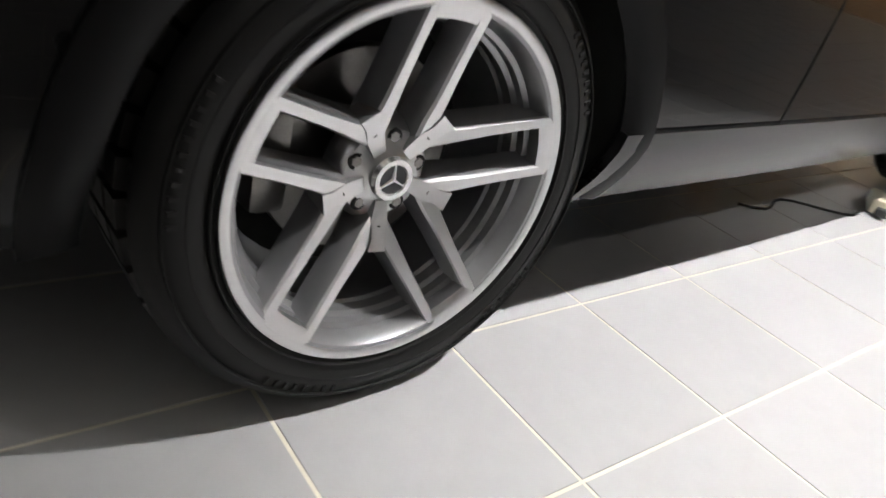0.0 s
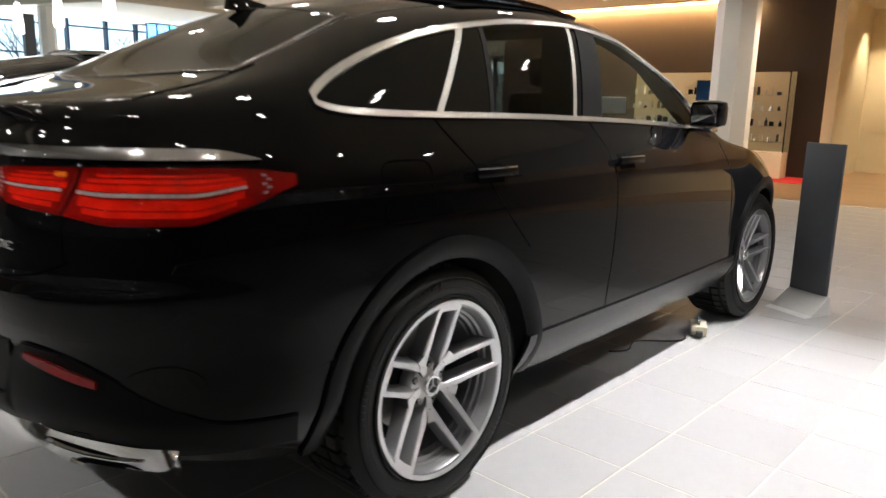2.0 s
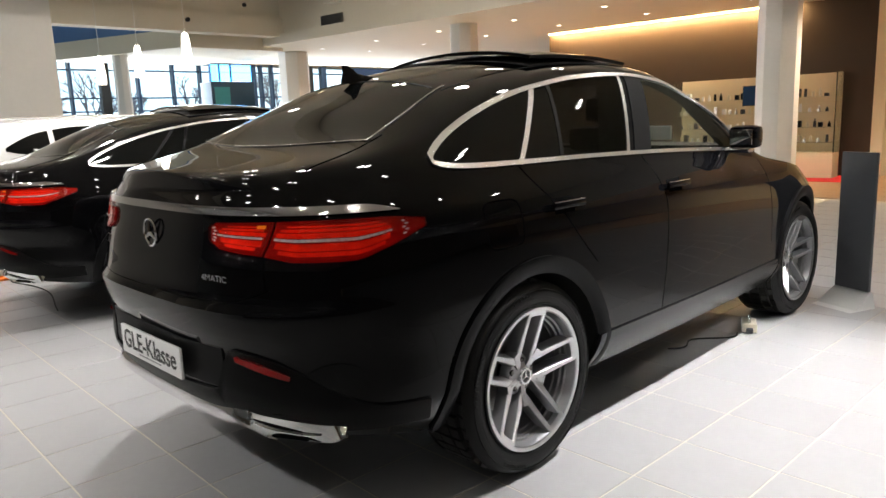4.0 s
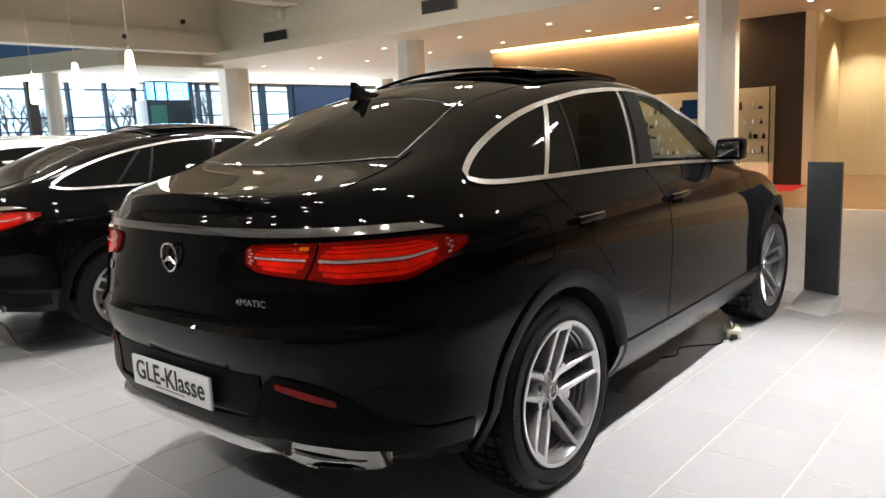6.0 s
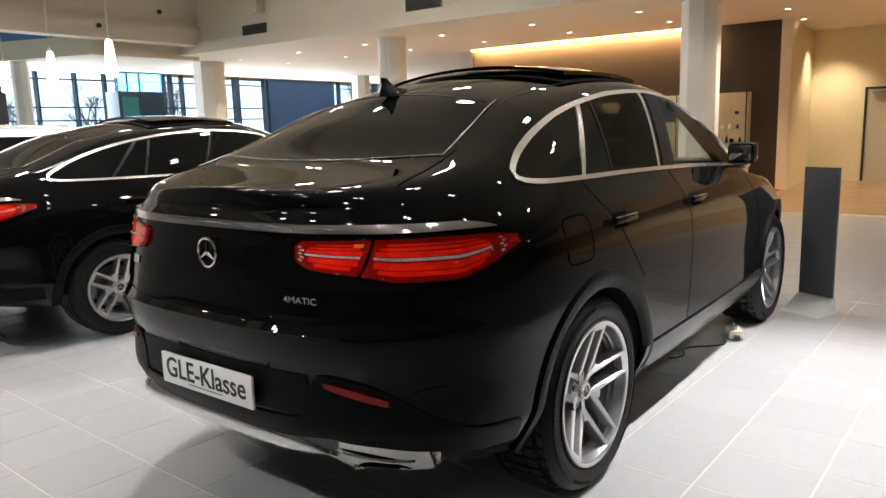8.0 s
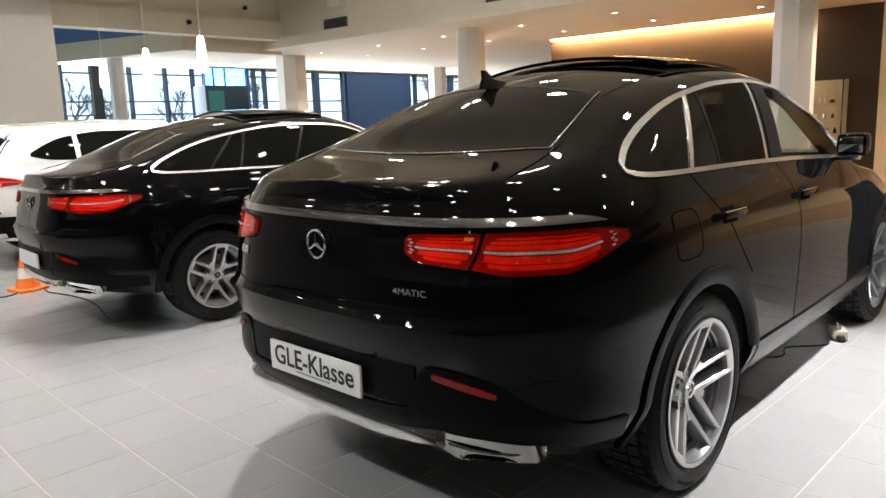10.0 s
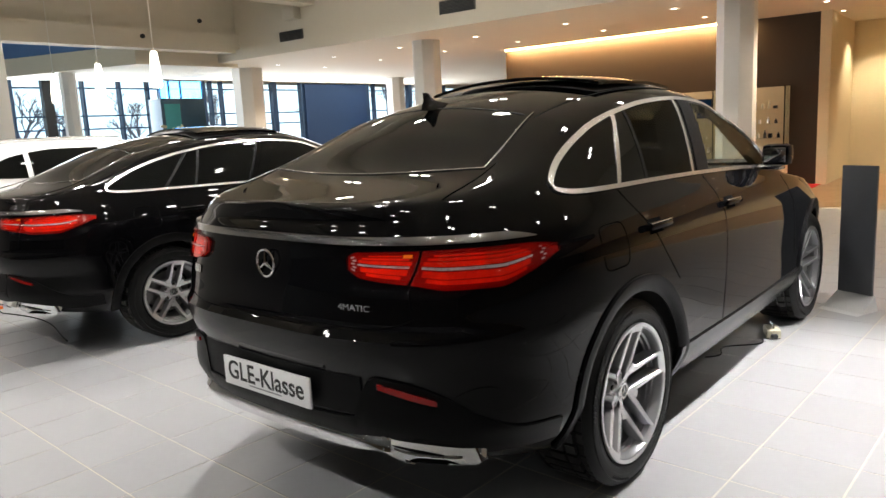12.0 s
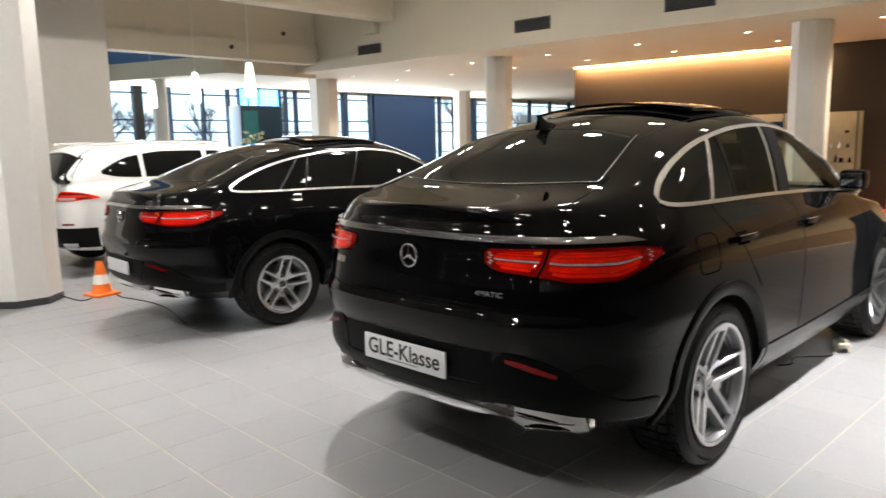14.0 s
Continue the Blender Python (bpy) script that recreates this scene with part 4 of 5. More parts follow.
    part("bumper_insert", patch(lambda a, q: s.wrap(a, 0.40 + (brim(abs(a)) - 0.40) * q), steps(-0.8, 0.8, 80), steps(0, 1, 10), 0.008, 0.02, 1), CLAD, car, "black plastic bumper insert")
    part("plate_recess", patch(lambda a, z: s.wrap(a, z), steps(-0.19, 0.19, 14), steps(0.5, 0.685, 4), 0.003, 0.008, 1), CLAD, car)
    part("tow_cover", patch(lambda a, z: s.wrap(a, z), steps(0.335, 0.372, 4), steps(0.44, 0.48, 3), 0.0105, 0.005, 1), CLAD, car)
    rise = curve((0, 0.412), (0.1, 0.414), (0.22, 0.435), (0.3, 0.44))
    part("skid_strip", patch(lambda a, q: (lambda p: (p[0] * (1.045 - 0.05 * q), p[1] * (1.045 - 0.05 * q), p[2]))(s.wrap(a, rise(abs(a)) - 0.012 + 0.045 * q)), steps(-0.265, 0.265, 54), steps(0, 1, 5), 0.012, 0.02, 1), CHROME, car, "chrome strip under the bumper")
    for sx in (1, -1):
        foot = curve((0.235, 0.425), (0.28, 0.385), (0.36, 0.356), (0.45, 0.350), (0.50, 0.364), (0.555, 0.385))
        crown = curve((0.235, 0.468), (0.35, 0.458), (0.47, 0.435), (0.555, 0.412))

        def pipe(a, q):
            x, y, z = s.wrap(a, foot(a) + (crown(a) - foot(a)) * q)
            k = 1.05 - 0.05 * q
            return sx * x * k, y * k, z

        tp = part("exhaust_trim", patch(pipe, steps(0.237, 0.553, 30), steps(0, 1, 9), 0.014, 0.02, sx), CHROME, car, "chrome tail pipe trim")
        part("exhaust_opening", patch(lambda u, v: pipe(0.3 + 0.165 * u, 0.09 + 0.42 * v * math.sin(math.pi * min(max(u, 0.02), 0.98)) ** 0.55), steps(0.03, 0.97, 20), steps(0, 1, 4), 0.0155, 0.004, sx), GAP, tp, "black tail pipe slot")
        part("exhaust_opening", patch(lambda u, v: pipe(0.262 + 0.16 * u, 0.70 - 0.06 * u + 0.1 * v * math.sin(math.pi * min(max(u, 0.02), 0.98)) ** 0.5), steps(0.03, 0.97, 16), steps(0, 1, 3), 0.0155, 0.004, sx), GAP, tp)
        for q0, q1, a0, a1 in ((0.54, 0.60, 0.27, 0.475), (0.03, 0.085, 0.29, 0.48)):
            part("exhaust_bar", patch(pipe, steps(a0, a1, 16), steps(q0, q1, 3), 0.02, 0.008, sx), CHROME, tp)
    # seams
    for sx in (1, -1):
        def seam(name, f, n=24, owner=car, wd=0.005):
            pts = [Vector(f(i / (n - 1))) for i in range(n)]
            bm = bmesh.new()
            rows = []
            for i, p in enumerate(pts):
                d = (pts[min(i + 1, n - 1)] - pts[max(i - 1, 0)]).normalized()
                out = Vector((p.x * 1.0, 0.35 * min(0, p.y + 0.3), max(0, p.z - 1.2) * 1.5)).normalized()
                t = d.cross(out).normalized() * wd / 2
                out = t.cross(d).normalized() * (1 if t.cross(d).dot(out) > 0 else -1)
                rows.append((bm.verts.new(p + t + out * 0.0012), bm.verts.new(p - t + out * 0.0012), bm.verts.new(p - out * 0.004)))
            for p, q in zip(rows, rows[1:]):
                for i in range(3):
                    bm.faces.new((p[i], p[(i + 1) % 3], q[(i + 1) % 3], q[i]))
            part(name, bm, GAP, owner)

        def on(y, z):
            x, y, z = s.side(y, z)
            return sx * x, y, z
        back = curve((0.475, 0.95), (0.7, 0.99), (0.97, 1.0), (1.1, 0.97), (1.215, 0.91))
        seam("door_seam", lambda t: on(back(0.475 + 0.74 * t), 0.475 + 0.74 * t))
        rearq = curve((0.8, 0.40), (0.9, 0.30), (1.05, 0.17), (1.15, 0.07), (1.232, 0.01))
        seam("door_seam", lambda t: on(rearq(0.8 + 0.43 * t), 0.8 + 0.43 * t))
        seam("door_seam", lambda t: on(2.33 - 0.05 * t, 0.6 + 0.5 * t))
        seam("fuel_flap_seam", lambda t: on(-0.17 + 0.1 * math.copysign(abs(math.cos(6.2832 * t)) ** 0.4, math.cos(6.2832 * t)), 1.03 + 0.085 * math.copysign(abs(math.sin(6.2832 * t)) ** 0.4, math.sin(6.2832 * t)))) if sx == 1 else None
        hatch = curve((0.0, 0.35), (0.3, 0.34), (0.5, 0.36), (0.75, 0.385), (1.0, 0.42))
        seam("boot_seam", lambda t: (sx * s.wrap(hatch(t), 0.9 + 0.3 * t)[0],) + s.wrap(hatch(t), 0.9 + 0.27 * t)[1:], 16, car, 0.008)
        seam("boot_seam", lambda t: (lambda p: (sx * p[0], p[1], p[2]))(s.over(0.66 - 0.03 * t, -0.80 + 0.36 * t)), 16, car, 0.006)
        seam("boot_seam", lambda t: (sx * s.wrap(0.36 * t, 0.845 + 0.055 * t ** 4)[0],) + s.wrap(0.36 * t, 0.845 + 0.055 * t ** 4)[1:], 20, car, 0.006)
    # number plate
    y = s.rear(s.level(-1.06, 0.6)) - 0.02
    plate = part("name_plate", boxed(-0.265, y - 0.012, 0.54, 0.265, y, 0.656, 0.004), PLATE, car, "white showroom name plate")
    if lettered:
        words(plate, "GLE-Klasse", 0.104, (0, y - 0.0135, 0.571), INK, 0.465, bold=0.0012)
        part("plate_line", boxed(-0.1, y - 0.0135, 0.556, 0.1, y - 0.0125, 0.561), ALLOY_GREY, plate, "", 0)
    # star
    ys = s.rear(s.level(-1.05, 1.04)) - 0.012
    star = part("round_emblem", torus(0.05, 0.005, (0, ys, 1.04)), CHROME, car, "chrome ring emblem")
    bm = bmesh.new()
    for k in range(3):
        a = radians(90 + 120 * k)
        tube(bm, (0, ys, 1.04), (0.049 * math.cos(a), ys, 1.04 + 0.049 * math.sin(a)), 0.009, 0.002, 6)
    part("emblem_spokes", bm, CHROME, star)
    # mirrors, handles, fin
    for sx in (1, -1):
        bm = boxed(0.885, 1.83, 1.19, 1.045, 1.94, 1.315, 0.035)
        bmesh.ops.transform(bm, matrix=Matrix.Diagonal((sx, 1, 1, 1)), verts=bm.verts)
        mir = part("door_mirror", bm, BLACK, car, "black door mirror with a bright lower edge")
        for nm, bx, mt in (("mirror_foot", (0.86, 1.85, 1.165, 1.0, 1.93, 1.2, 0.012), CHROME), ("mirror_glass", (0.905, 1.822, 1.21, 1.025, 1.832, 1.295, 0.004), CHROME)):
            bm = boxed(*bx)
            bmesh.ops.transform(bm, matrix=Matrix.Diagonal((sx, 1, 1, 1)), verts=bm.verts)
            part(nm, bm, mt, mir)
        # seats seen through the windows
        for yb in (0.72, 1.42):
            if yb > 1:
                bm = boxed(sx * 0.4 - 0.22, yb - 0.12, 1.2, sx * 0.4 + 0.22, yb, 1.34, 0.05)
                part("seat_back", bm, CLAD, car, "black seat back")
            part("headrest", boxed(sx * 0.4 - 0.11, yb - 0.11, 1.36, sx * 0.4 + 0.11, yb, 1.5, 0.04), CLAD, car, "black headrest")
        for yh in (0.2, 1.1):
            x = s.side(yh, 1.06)[0]
            bm = bmesh.new()
            box(bm, x + 0.012, yh - 0.105, 1.05, x + 0.034, yh + 0.105, 1.076, 0.01)
            bmesh.ops.transform(bm, matrix=Matrix.Diagonal((sx, 1, 1, 1)), verts=bm.verts)
            hnd = part("door_handle", bm, BLACK, car, "black door handle with a chrome edge")
            bm = boxed(x + 0.016, yh - 0.1, 1.0765, x + 0.03, yh + 0.1, 1.0815, 0.002)
            bmesh.ops.transform(bm, matrix=Matrix.Diagonal((sx, 1, 1, 1)), verts=bm.verts)
            part("handle_edge", bm, CHROME, hnd)
            part("handle_cup", patch(lambda y, z: (sx * s.side(y, z)[0],) + s.side(y, z)[1:], steps(yh - 0.07, yh + 0.06, 6), steps(1.03, 1.09, 5), 0.0008, 0.003, sx), GAP, hnd)
    # shark fin: a blade on a swept foot
    bm = bmesh.new()
    fin = []
    for h, y0, y1, wd in ((0, -0.13, 0.09, 0.026), (0.03, -0.126, 0.06, 0.018), (0.045, -0.124, -0.04, 0.009), (0.08, -0.13, -0.095, 0.005)):
        z = 1.585 + h
        fin.append([bm.verts.new(p) for p in ((0, y1, z), (wd, (y0 + y1) / 2, z), (wd * 0.6, y0, z), (-wd * 0.6, y0, z), (-wd, (y0 + y1) / 2, z))])
    for p, q in zip(fin, fin[1:]):
        for i in range(5):
            bm.faces.new((p[i], p[(i + 1) % 5], q[(i + 1) % 5], q[i]))
    bm.faces.new(fin[0])
    bm.faces.new(fin[-1])
    if lettered:
        part("roof_fin", bm, BLACK, car, "black shark fin aerial", 60)
    else:
        bm.free()
    roof = part("roof_panel", patch(lambda x, y: (lambda p: (p[0], p[1], p[2] + 0.012 + 0.03 * (1.3 - y)))(s.over(x, y)), steps(-0.52, 0.52, 16), steps(0.55, 1.35, 12), 0.012, 0.016), GLASS, car, "open dark glass sunroof panel")
    part("roof_gap", patch(lambda x, y: s.over(x, y), steps(-0.53, 0.53, 16), steps(0.52, 1.38, 12), 0.002, 0.004), MATT, roof)
    # thin metal strips stand in for the reflection lines along the rear glass
    part("screen_edge", patch(lambda x, y: screen(x, y), steps(-1, 1, 24), steps(gbot - 0.002, gbot + 0.0015, 2), 0.005, 0.005), SATIN, car, "thin bright strip for the gleam on the rear window's lower edge")
    for sx in (1, -1):
        part("screen_edge", patch(lambda x, y: screen(sx * x, y), (0.995, 1.002), steps(gbot, gtop, 20), 0.005, 0.005, sx), SATIN, car)
        part("bumper_vent", patch(lambda a, q: (lambda p: (sx * p[0], p[1], p[2]))(s.wrap(a, 0.515 + 0.35 * (a - 0.5) + q * 0.13 * math.sqrt(max(0.002, 1 - ((a - 0.5) / 0.14) ** 2)))), steps(0.46, 0.637, 14), steps(0, 1, 5), 0.004, 0.006, sx), GLASS, car, "dark side vent of the bumper")
        part("parking_sensor", tube(bmesh.new(), (sx * (s.side(-0.45, 0.6)[0] - 0.004), -0.45, 0.6), (sx * (s.side(-0.45, 0.6)[0] + 0.003), -0.45, 0.6), 0.011, seg=14), CLAD, car)
    part("screen_seam", patch(lambda x, y: s.over(x, y), steps(-0.5, 0.5, 20), steps(-0.062, -0.05, 2), 0.004, 0.004), MATT, car)
    for sx in (1, -1):
        part("roof_seam", patch(lambda y, d: s.over(sx * (0.545 + d), y), steps(-0.05, 1.5, 30), (-0.003, 0.003), 0.0012, 0.004, -sx), MATT, car)
    windscreen = patch(lambda x, y: s.over(x * (0.66 + 0.05 * (y - 1.75)), y), steps(-1, 1, 16), steps(1.66, 2.46, 12), 0.003, 0.005)
    part("windscreen", windscreen, SIDE_GLASS if lettered else GLASS, car, "clear windscreen")
    part("dashboard_sheet", boxed(0.05, 1.78, 1.243, 0.57, 1.8, 1.325, 0.008), PLATE, car, "white sheet on the dashboard")
    # badges on the boot lid: a drive badge and a row of plain bars for the model name
    yb = s.wrap(0.185, 0.925)[1] - 0.004
    if lettered:
        words(car, "4MATIC", 0.03, (s.wrap(0.185, 0.925)[0], yb - 0.002, 0.915), CHROME, 0.13, 9.5, "drive_badge")
    for i in range(6):
        x0 = -0.6 + 0.034 * i
        part("model_badge", patch(lambda a, z: (lambda p: (-p[0], p[1], p[2]))(s.wrap(a, z)), steps(0.275 - 0.012 * i, 0.268 - 0.012 * i, 3), steps(0.955, 0.985, 3), 0.004, 0.005, -1), CHROME, car)
    car.matrix_world = m
    return car


def lathe_at(profile, at, sx):
    bm = lathe(profile, 48)
    bmesh.ops.transform(bm, matrix=Matrix.Translation(at) @ Matrix.Diagonal((sx, 1, 1, 1)), verts=bm.verts)
    return bm


def torus(R, r, at, seg=40, ring=8):
    """A ring in the plane that faces -y."""
    bm = bmesh.new()
    rows = []
    for i in range(seg):
        a = 2 * math.pi * i / seg
        rows.append([bm.verts.new((at[0] + (R + r * math.cos(b)) * math.cos(a), at[1] + r * math.sin(b), at[2] + (R + r * math.cos(b)) * math.sin(a))) for b in [2 * math.pi * k / ring for k in range(ring)]])
    for i in range(seg):
        a, b = rows[i], rows[(i + 1) % seg]
        for k in range(ring):
            bm.faces.new((a[k], a[(k + 1) % ring], b[(k + 1) % ring], b[k]))
    return bm


def words(parent, text, size, at, material, width=None, turn=0, name="lettering", bold=0.0):
    """Raised lettering that faces -y."""
    c = bpy.data.curves.new(name, "FONT")
    c.body, c.size, c.extrude, c.align_x, c.offset = text, size, 0.0006, "CENTER", bold
    tmp = bpy.data.objects.new(name, c)
    scene.collection.objects.link(tmp)
    me = bpy.data.meshes.new_from_object(tmp.evaluated_get(bpy.context.evaluated_depsgraph_get()))
    bpy.data.objects.remove(tmp)
    k = 1.0
    if width:
        xs = [v.co.x for v in me.vertices]
        k = width / (max(xs) - min(xs))
    me.transform(Matrix.Translation(at) @ pose(0, 0, 0, 90, 0, turn) @ Matrix.Diagonal((k, 1, 1, 1)))
    me.materials.append(material)
    ob = new(name, me)
    ob.parent = parent
    return ob


coupe("car", "glossy black sloping-roof coupe SUV standing on the tiles", 0.283, 0.39, 85, True, Matrix.Identity(4))
coupe("car", "glossy black coupe SUV parked beside another black car", 0.262, 0.38, 80, False, pose(-3.8, 0.2, 0, 0, 0, -3) @ Matrix.Diagonal((0.93, 0.965, 0.93, 1)))


# ---------------------------------------------------------------- the white car
def wagon(label, m):
    """A white SUV with an upright tail."""
    s = Shell(
        width=curve((0, 0.86), (0.15, 0.93), (0.4, 0.945), (0.75, 0.93), (0.92, 0.9), (1, 0.86)),
        rear=curve((0, -0.8), (0.15, -0.9), (0.4, -0.93), (0.6, -0.92), (0.8, -0.88), (1, -0.83)),
        front=curve((0, 3.6), (0.4, 3.75), (1, 3.5)),
        bottom=curve((-1, 0.33), (0, 0.3), (3.7, 0.3)),
        belt=curve((-0.9, 1.13), (0, 1.11), (1.8, 1.06), (3.6, 0.86)),
        rail_z=curve((-0.83, 1.14), (-0.7, 1.27), (-0.5, 1.46), (-0.3, 1.53), (0.5, 1.58), (1.3, 1.56), (1.8, 1.4), (2.3, 1.12), (3.6, 0.9)),
        rail_x=curve((-0.83, 0.9), (-0.5, 0.86), (0.5, 0.8), (1.5, 0.8), (2.3, 0.9), (3.6, 0.8)),
        top=curve((-0.83, 1.155), (-0.68, 1.35), (-0.5, 1.53), (-0.3, 1.6), (0.5, 1.64), (1.3, 1.61), (1.8, 1.48), (2.5, 1.13), (3.6, 0.9)),
        corner=3.6)
    car = thing("car", label, "car")
    body = part("body", s.mesh(), WHITE, car, "glossy white painted body")
    cutters = [link("cutter", tube(bmesh.new(), (sx * 0.6, y, 0.37), (sx * 1.4, y, 0.37), 0.42, seg=56), MATT) for y in (0, 2.87) for sx in (1, -1)]
    body.data.materials.append(MATT)
    for c in cutters:
        c.data.materials.append(MATT)
        for f in c.data.polygons:
            f.material_index = 1
    carve(body, cutters)
    for y in (0, 2.87):
        for sx in (1, -1):
            wheel(car, (sx * 0.92, y, 0.36), sx, 0.36, 0.245, 0.25, 80, ALLOY)
    low = curve((-0.4, 1.24), (-0.2, 1.19), (0.1, 1.17), (1.0, 1.15), (2.1, 1.11))
    high = curve((-0.4, 1.26), (-0.2, 1.37), (0, 1.44), (0.5, 1.5), (1.2, 1.49), (1.7, 1.38), (2.1, 1.13))
    for sx in (1, -1):
        for nm, y0, y1 in (("quarter_window", -0.38, 0.1), ("rear_door_window", 0.16, 0.98), ("front_door_window", 1.05, 2.05)):
            part(nm, patch(lambda y, q: (lambda p: (sx * p[0], p[1], p[2]))(s.side(y, low(y) + (high(y) - low(y)) * q)), steps(y0, y1, 14), steps(0.02, 0.98, 6), 0.003, 0.006, sx), GLASS, car, "dark tinted side window")
        def rear_lens(a, q):
            h = 0.118 * (1 - max(0, (a - 0.42) / 0.43) ** 2) * (1 - max(0, (0.36 - a) / 0.1) ** 2)
            x, y, z = s.wrap(a, 0.915 + 0.1 * max(0, a - 0.5) + h * q)
            return sx * x, y, z

        wag = part("tail_lamp", patch(rear_lens, steps(0.3, 0.82, 24), steps(0, 1, 6), 0.01, 0.02, sx), RED_LENS, car, "red tail lamp lens")
        for u0, u1, q0, q1, mt in ((0.32, 0.72, 0.66, 0.86, RED_DEEP), (0.33, 0.56, 0.12, 0.34, LENS_BAR), (0.58, 0.74, 0.1, 0.4, RED_DEEP)):
            part("lamp_band", patch(rear_lens, steps(u0, u1, 12), steps(q0, q1, 3), 0.0125, 0.004, sx), mt, wag)
        part("rear_reflector", patch(lambda a, z: (lambda p: (sx * p[0], p[1], p[2]))(s.wrap(a, z)), steps(0.4, 0.55, 6), steps(0.635, 0.655, 2), 0.01, 0.01, sx), RED_DEEP, car)
        part("exhaust_trim", patch(lambda a, z: (lambda p: (sx * p[0], p[1], p[2]))(s.wrap(a, z)), steps(0.36, 0.56, 10), steps(0.37, 0.43, 3), 0.03, 0.04, sx), CHROME, car, "chrome tail pipe trim")
        for y in (0, 2.87):
            part("arch_cladding", patch(lambda a, q, y=y: (lambda py, pz: (sx * (s.side(py, max(pz, 0.305))[0] + 0.006), py, pz))(y + (0.4 + 0.06 * q) * math.cos(a), 0.37 + (0.4 + 0.06 * q) * math.sin(a)), steps(radians(-8), radians(188), 37), steps(0, 1, 4), 0.003, 0.02, -sx), CLAD, car)
    part("bumper_insert", patch(lambda a, z: s.wrap(a, z), steps(-0.8, 0.8, 40), steps(0.36, 0.6, 6), 0.006, 0.02, 1), CLAD, car, "black plastic lower bumper")
    part("rear_window", patch(lambda x, y: s.over(x * 0.7, y), steps(-1, 1, 18), steps(-0.8, -0.52, 12), 0.003, 0.006), GLASS, car, "dark rear window")
    part("roof_rail", ribbon([(0.66, y, 1.6 + 0.02 * math.sin((y + 0.5) * 1.6)) for y in steps(-0.4, 1.3, 14)], 0.014), SATIN, car)
    part("roof_rail", ribbon([(-0.66, y, 1.6 + 0.02 * math.sin((y + 0.5) * 1.6)) for y in steps(-0.4, 1.3, 14)], 0.014), SATIN, car)
    part("roof_spoiler", patch(lambda x, y: s.over(x, y), steps(-0.62, 0.62, 16), steps(-0.56, -0.4, 6), 0.02, 0.03), WHITE, car)
    car.matrix_world = m
    return car


wagon("glossy white SUV parked beside a black car", pose(-7.62, 0.5, 0, 0, 0, 1))

# ---------------------------------------------------------------- small things on the floor
stand = thing("floor_sign", "dark grey upright showroom sign on a pale folded foot", "sign", pose(1.12, 3.4, 0, 0, 0, -24))
part("sign_panel", boxed(-0.136, -0.012, 0.12, 0.136, 0.012, 1.08, 0.004), SLATE, stand, "dark grey sign panel")
bm = bmesh.new()
pts = [(-0.148, 0.012, 0.125), (0.148, 0.012, 0.125), (0.15, -0.13, 0.004), (-0.17, -0.13, 0.004)]
vs = [bm.verts.new(p) for p in pts] + [bm.verts.new((x, y, 0)) for x, y, z in ((-0.148, 0.05, 0), (0.148, 0.05, 0), (0.16, -0.2, 0), (-0.16, -0.2, 0))]
for f in ((0, 1, 2, 3), (4, 7, 6, 5), (0, 4, 5, 1), (1, 5, 6, 2), (2, 6, 7, 3), (3, 7, 4, 0)):
    bm.faces.new([vs[i] for i in f])
part("sign_foot", bm, shade("pale_grey_sheet", (0.55, 0.55, 0.54), 0.4, vary=0.05), stand, "pale grey folded foot", 0)

charger = thing("battery_charger", "small beige metal battery charger on the tiles", "charger", pose(0.82, 2.38, 0, 0, 0, 25))
BEIGE = shade("beige_metal_case", (0.6, 0.55, 0.42), 0.4, metal=0.4, vary=0.1)
part("case", boxed(-0.045, -0.085, 0.004, 0.045, 0.085, 0.062, 0.012), BEIGE, charger)
part("handle", ribbon([(0, -0.05, 0.06), (0, -0.045, 0.082), (0, 0.045, 0.082), (0, 0.05, 0.06)], 0.006), SATIN, charger)
part("plug", boxed(-0.02, -0.125, 0.01, 0.02, -0.085, 0.04, 0.006), DARK, charger)
for x in (-0.035, 0.035):
    part("foot", boxed(x - 0.008, -0.07, 0, x + 0.008, -0.05, 0.005), RUBBER, charger, "", 0)
cable = link("cable", ribbon([(0.8 - 0.2 * t + 0.05 * math.sin(9 * t), 2.25 - 0.55 * t, 0.006 + 0.0) for t in steps(0, 1, 14)], 0.005), RUBBER)
tagged(cable, "thin black cable lying on the tiles", "cable")

cone = thing("traffic_cone", "orange plastic cone with a white band", "cone", pose(-5.52, -0.43, 0, 0, 0, 12))
part("cone_base", boxed(-0.135, -0.135, 0, 0.135, 0.135, 0.03, 0.01), ORANGE, cone)
part("cone_body", lathe([(0.105, 0.03), (0.045, 0.3), (0.03, 0.36), (0.001, 0.362)], 28, "z"), ORANGE, cone)
part("cone_band", lathe([(0.0855, 0.125), (0.0635, 0.225)], 28, "z"), CONE_WHITE, cone, "white band")
cable = link("cable", ribbon([(-5.5 + 0.15 * math.sin(5 * t), -0.85 + 0.55 * t, 0.006 + 0.25 * max(0, 0.25 - t)) for t in steps(0, 1, 12)] + [(-5.2 + 1.6 * t, -0.35 + 0.1 * math.sin(4 * t), 0.006) for t in steps(0, 1, 12)], 0.006), RUBBER)
tagged(cable, "thin black cable running from the column along the floor", "cable")

# ---------------------------------------------------------------- display cabinets by the brown wall
SHELF_GLASS = clear("cabinet_glass", (0.93, 0.97, 0.94), ior=1.08)


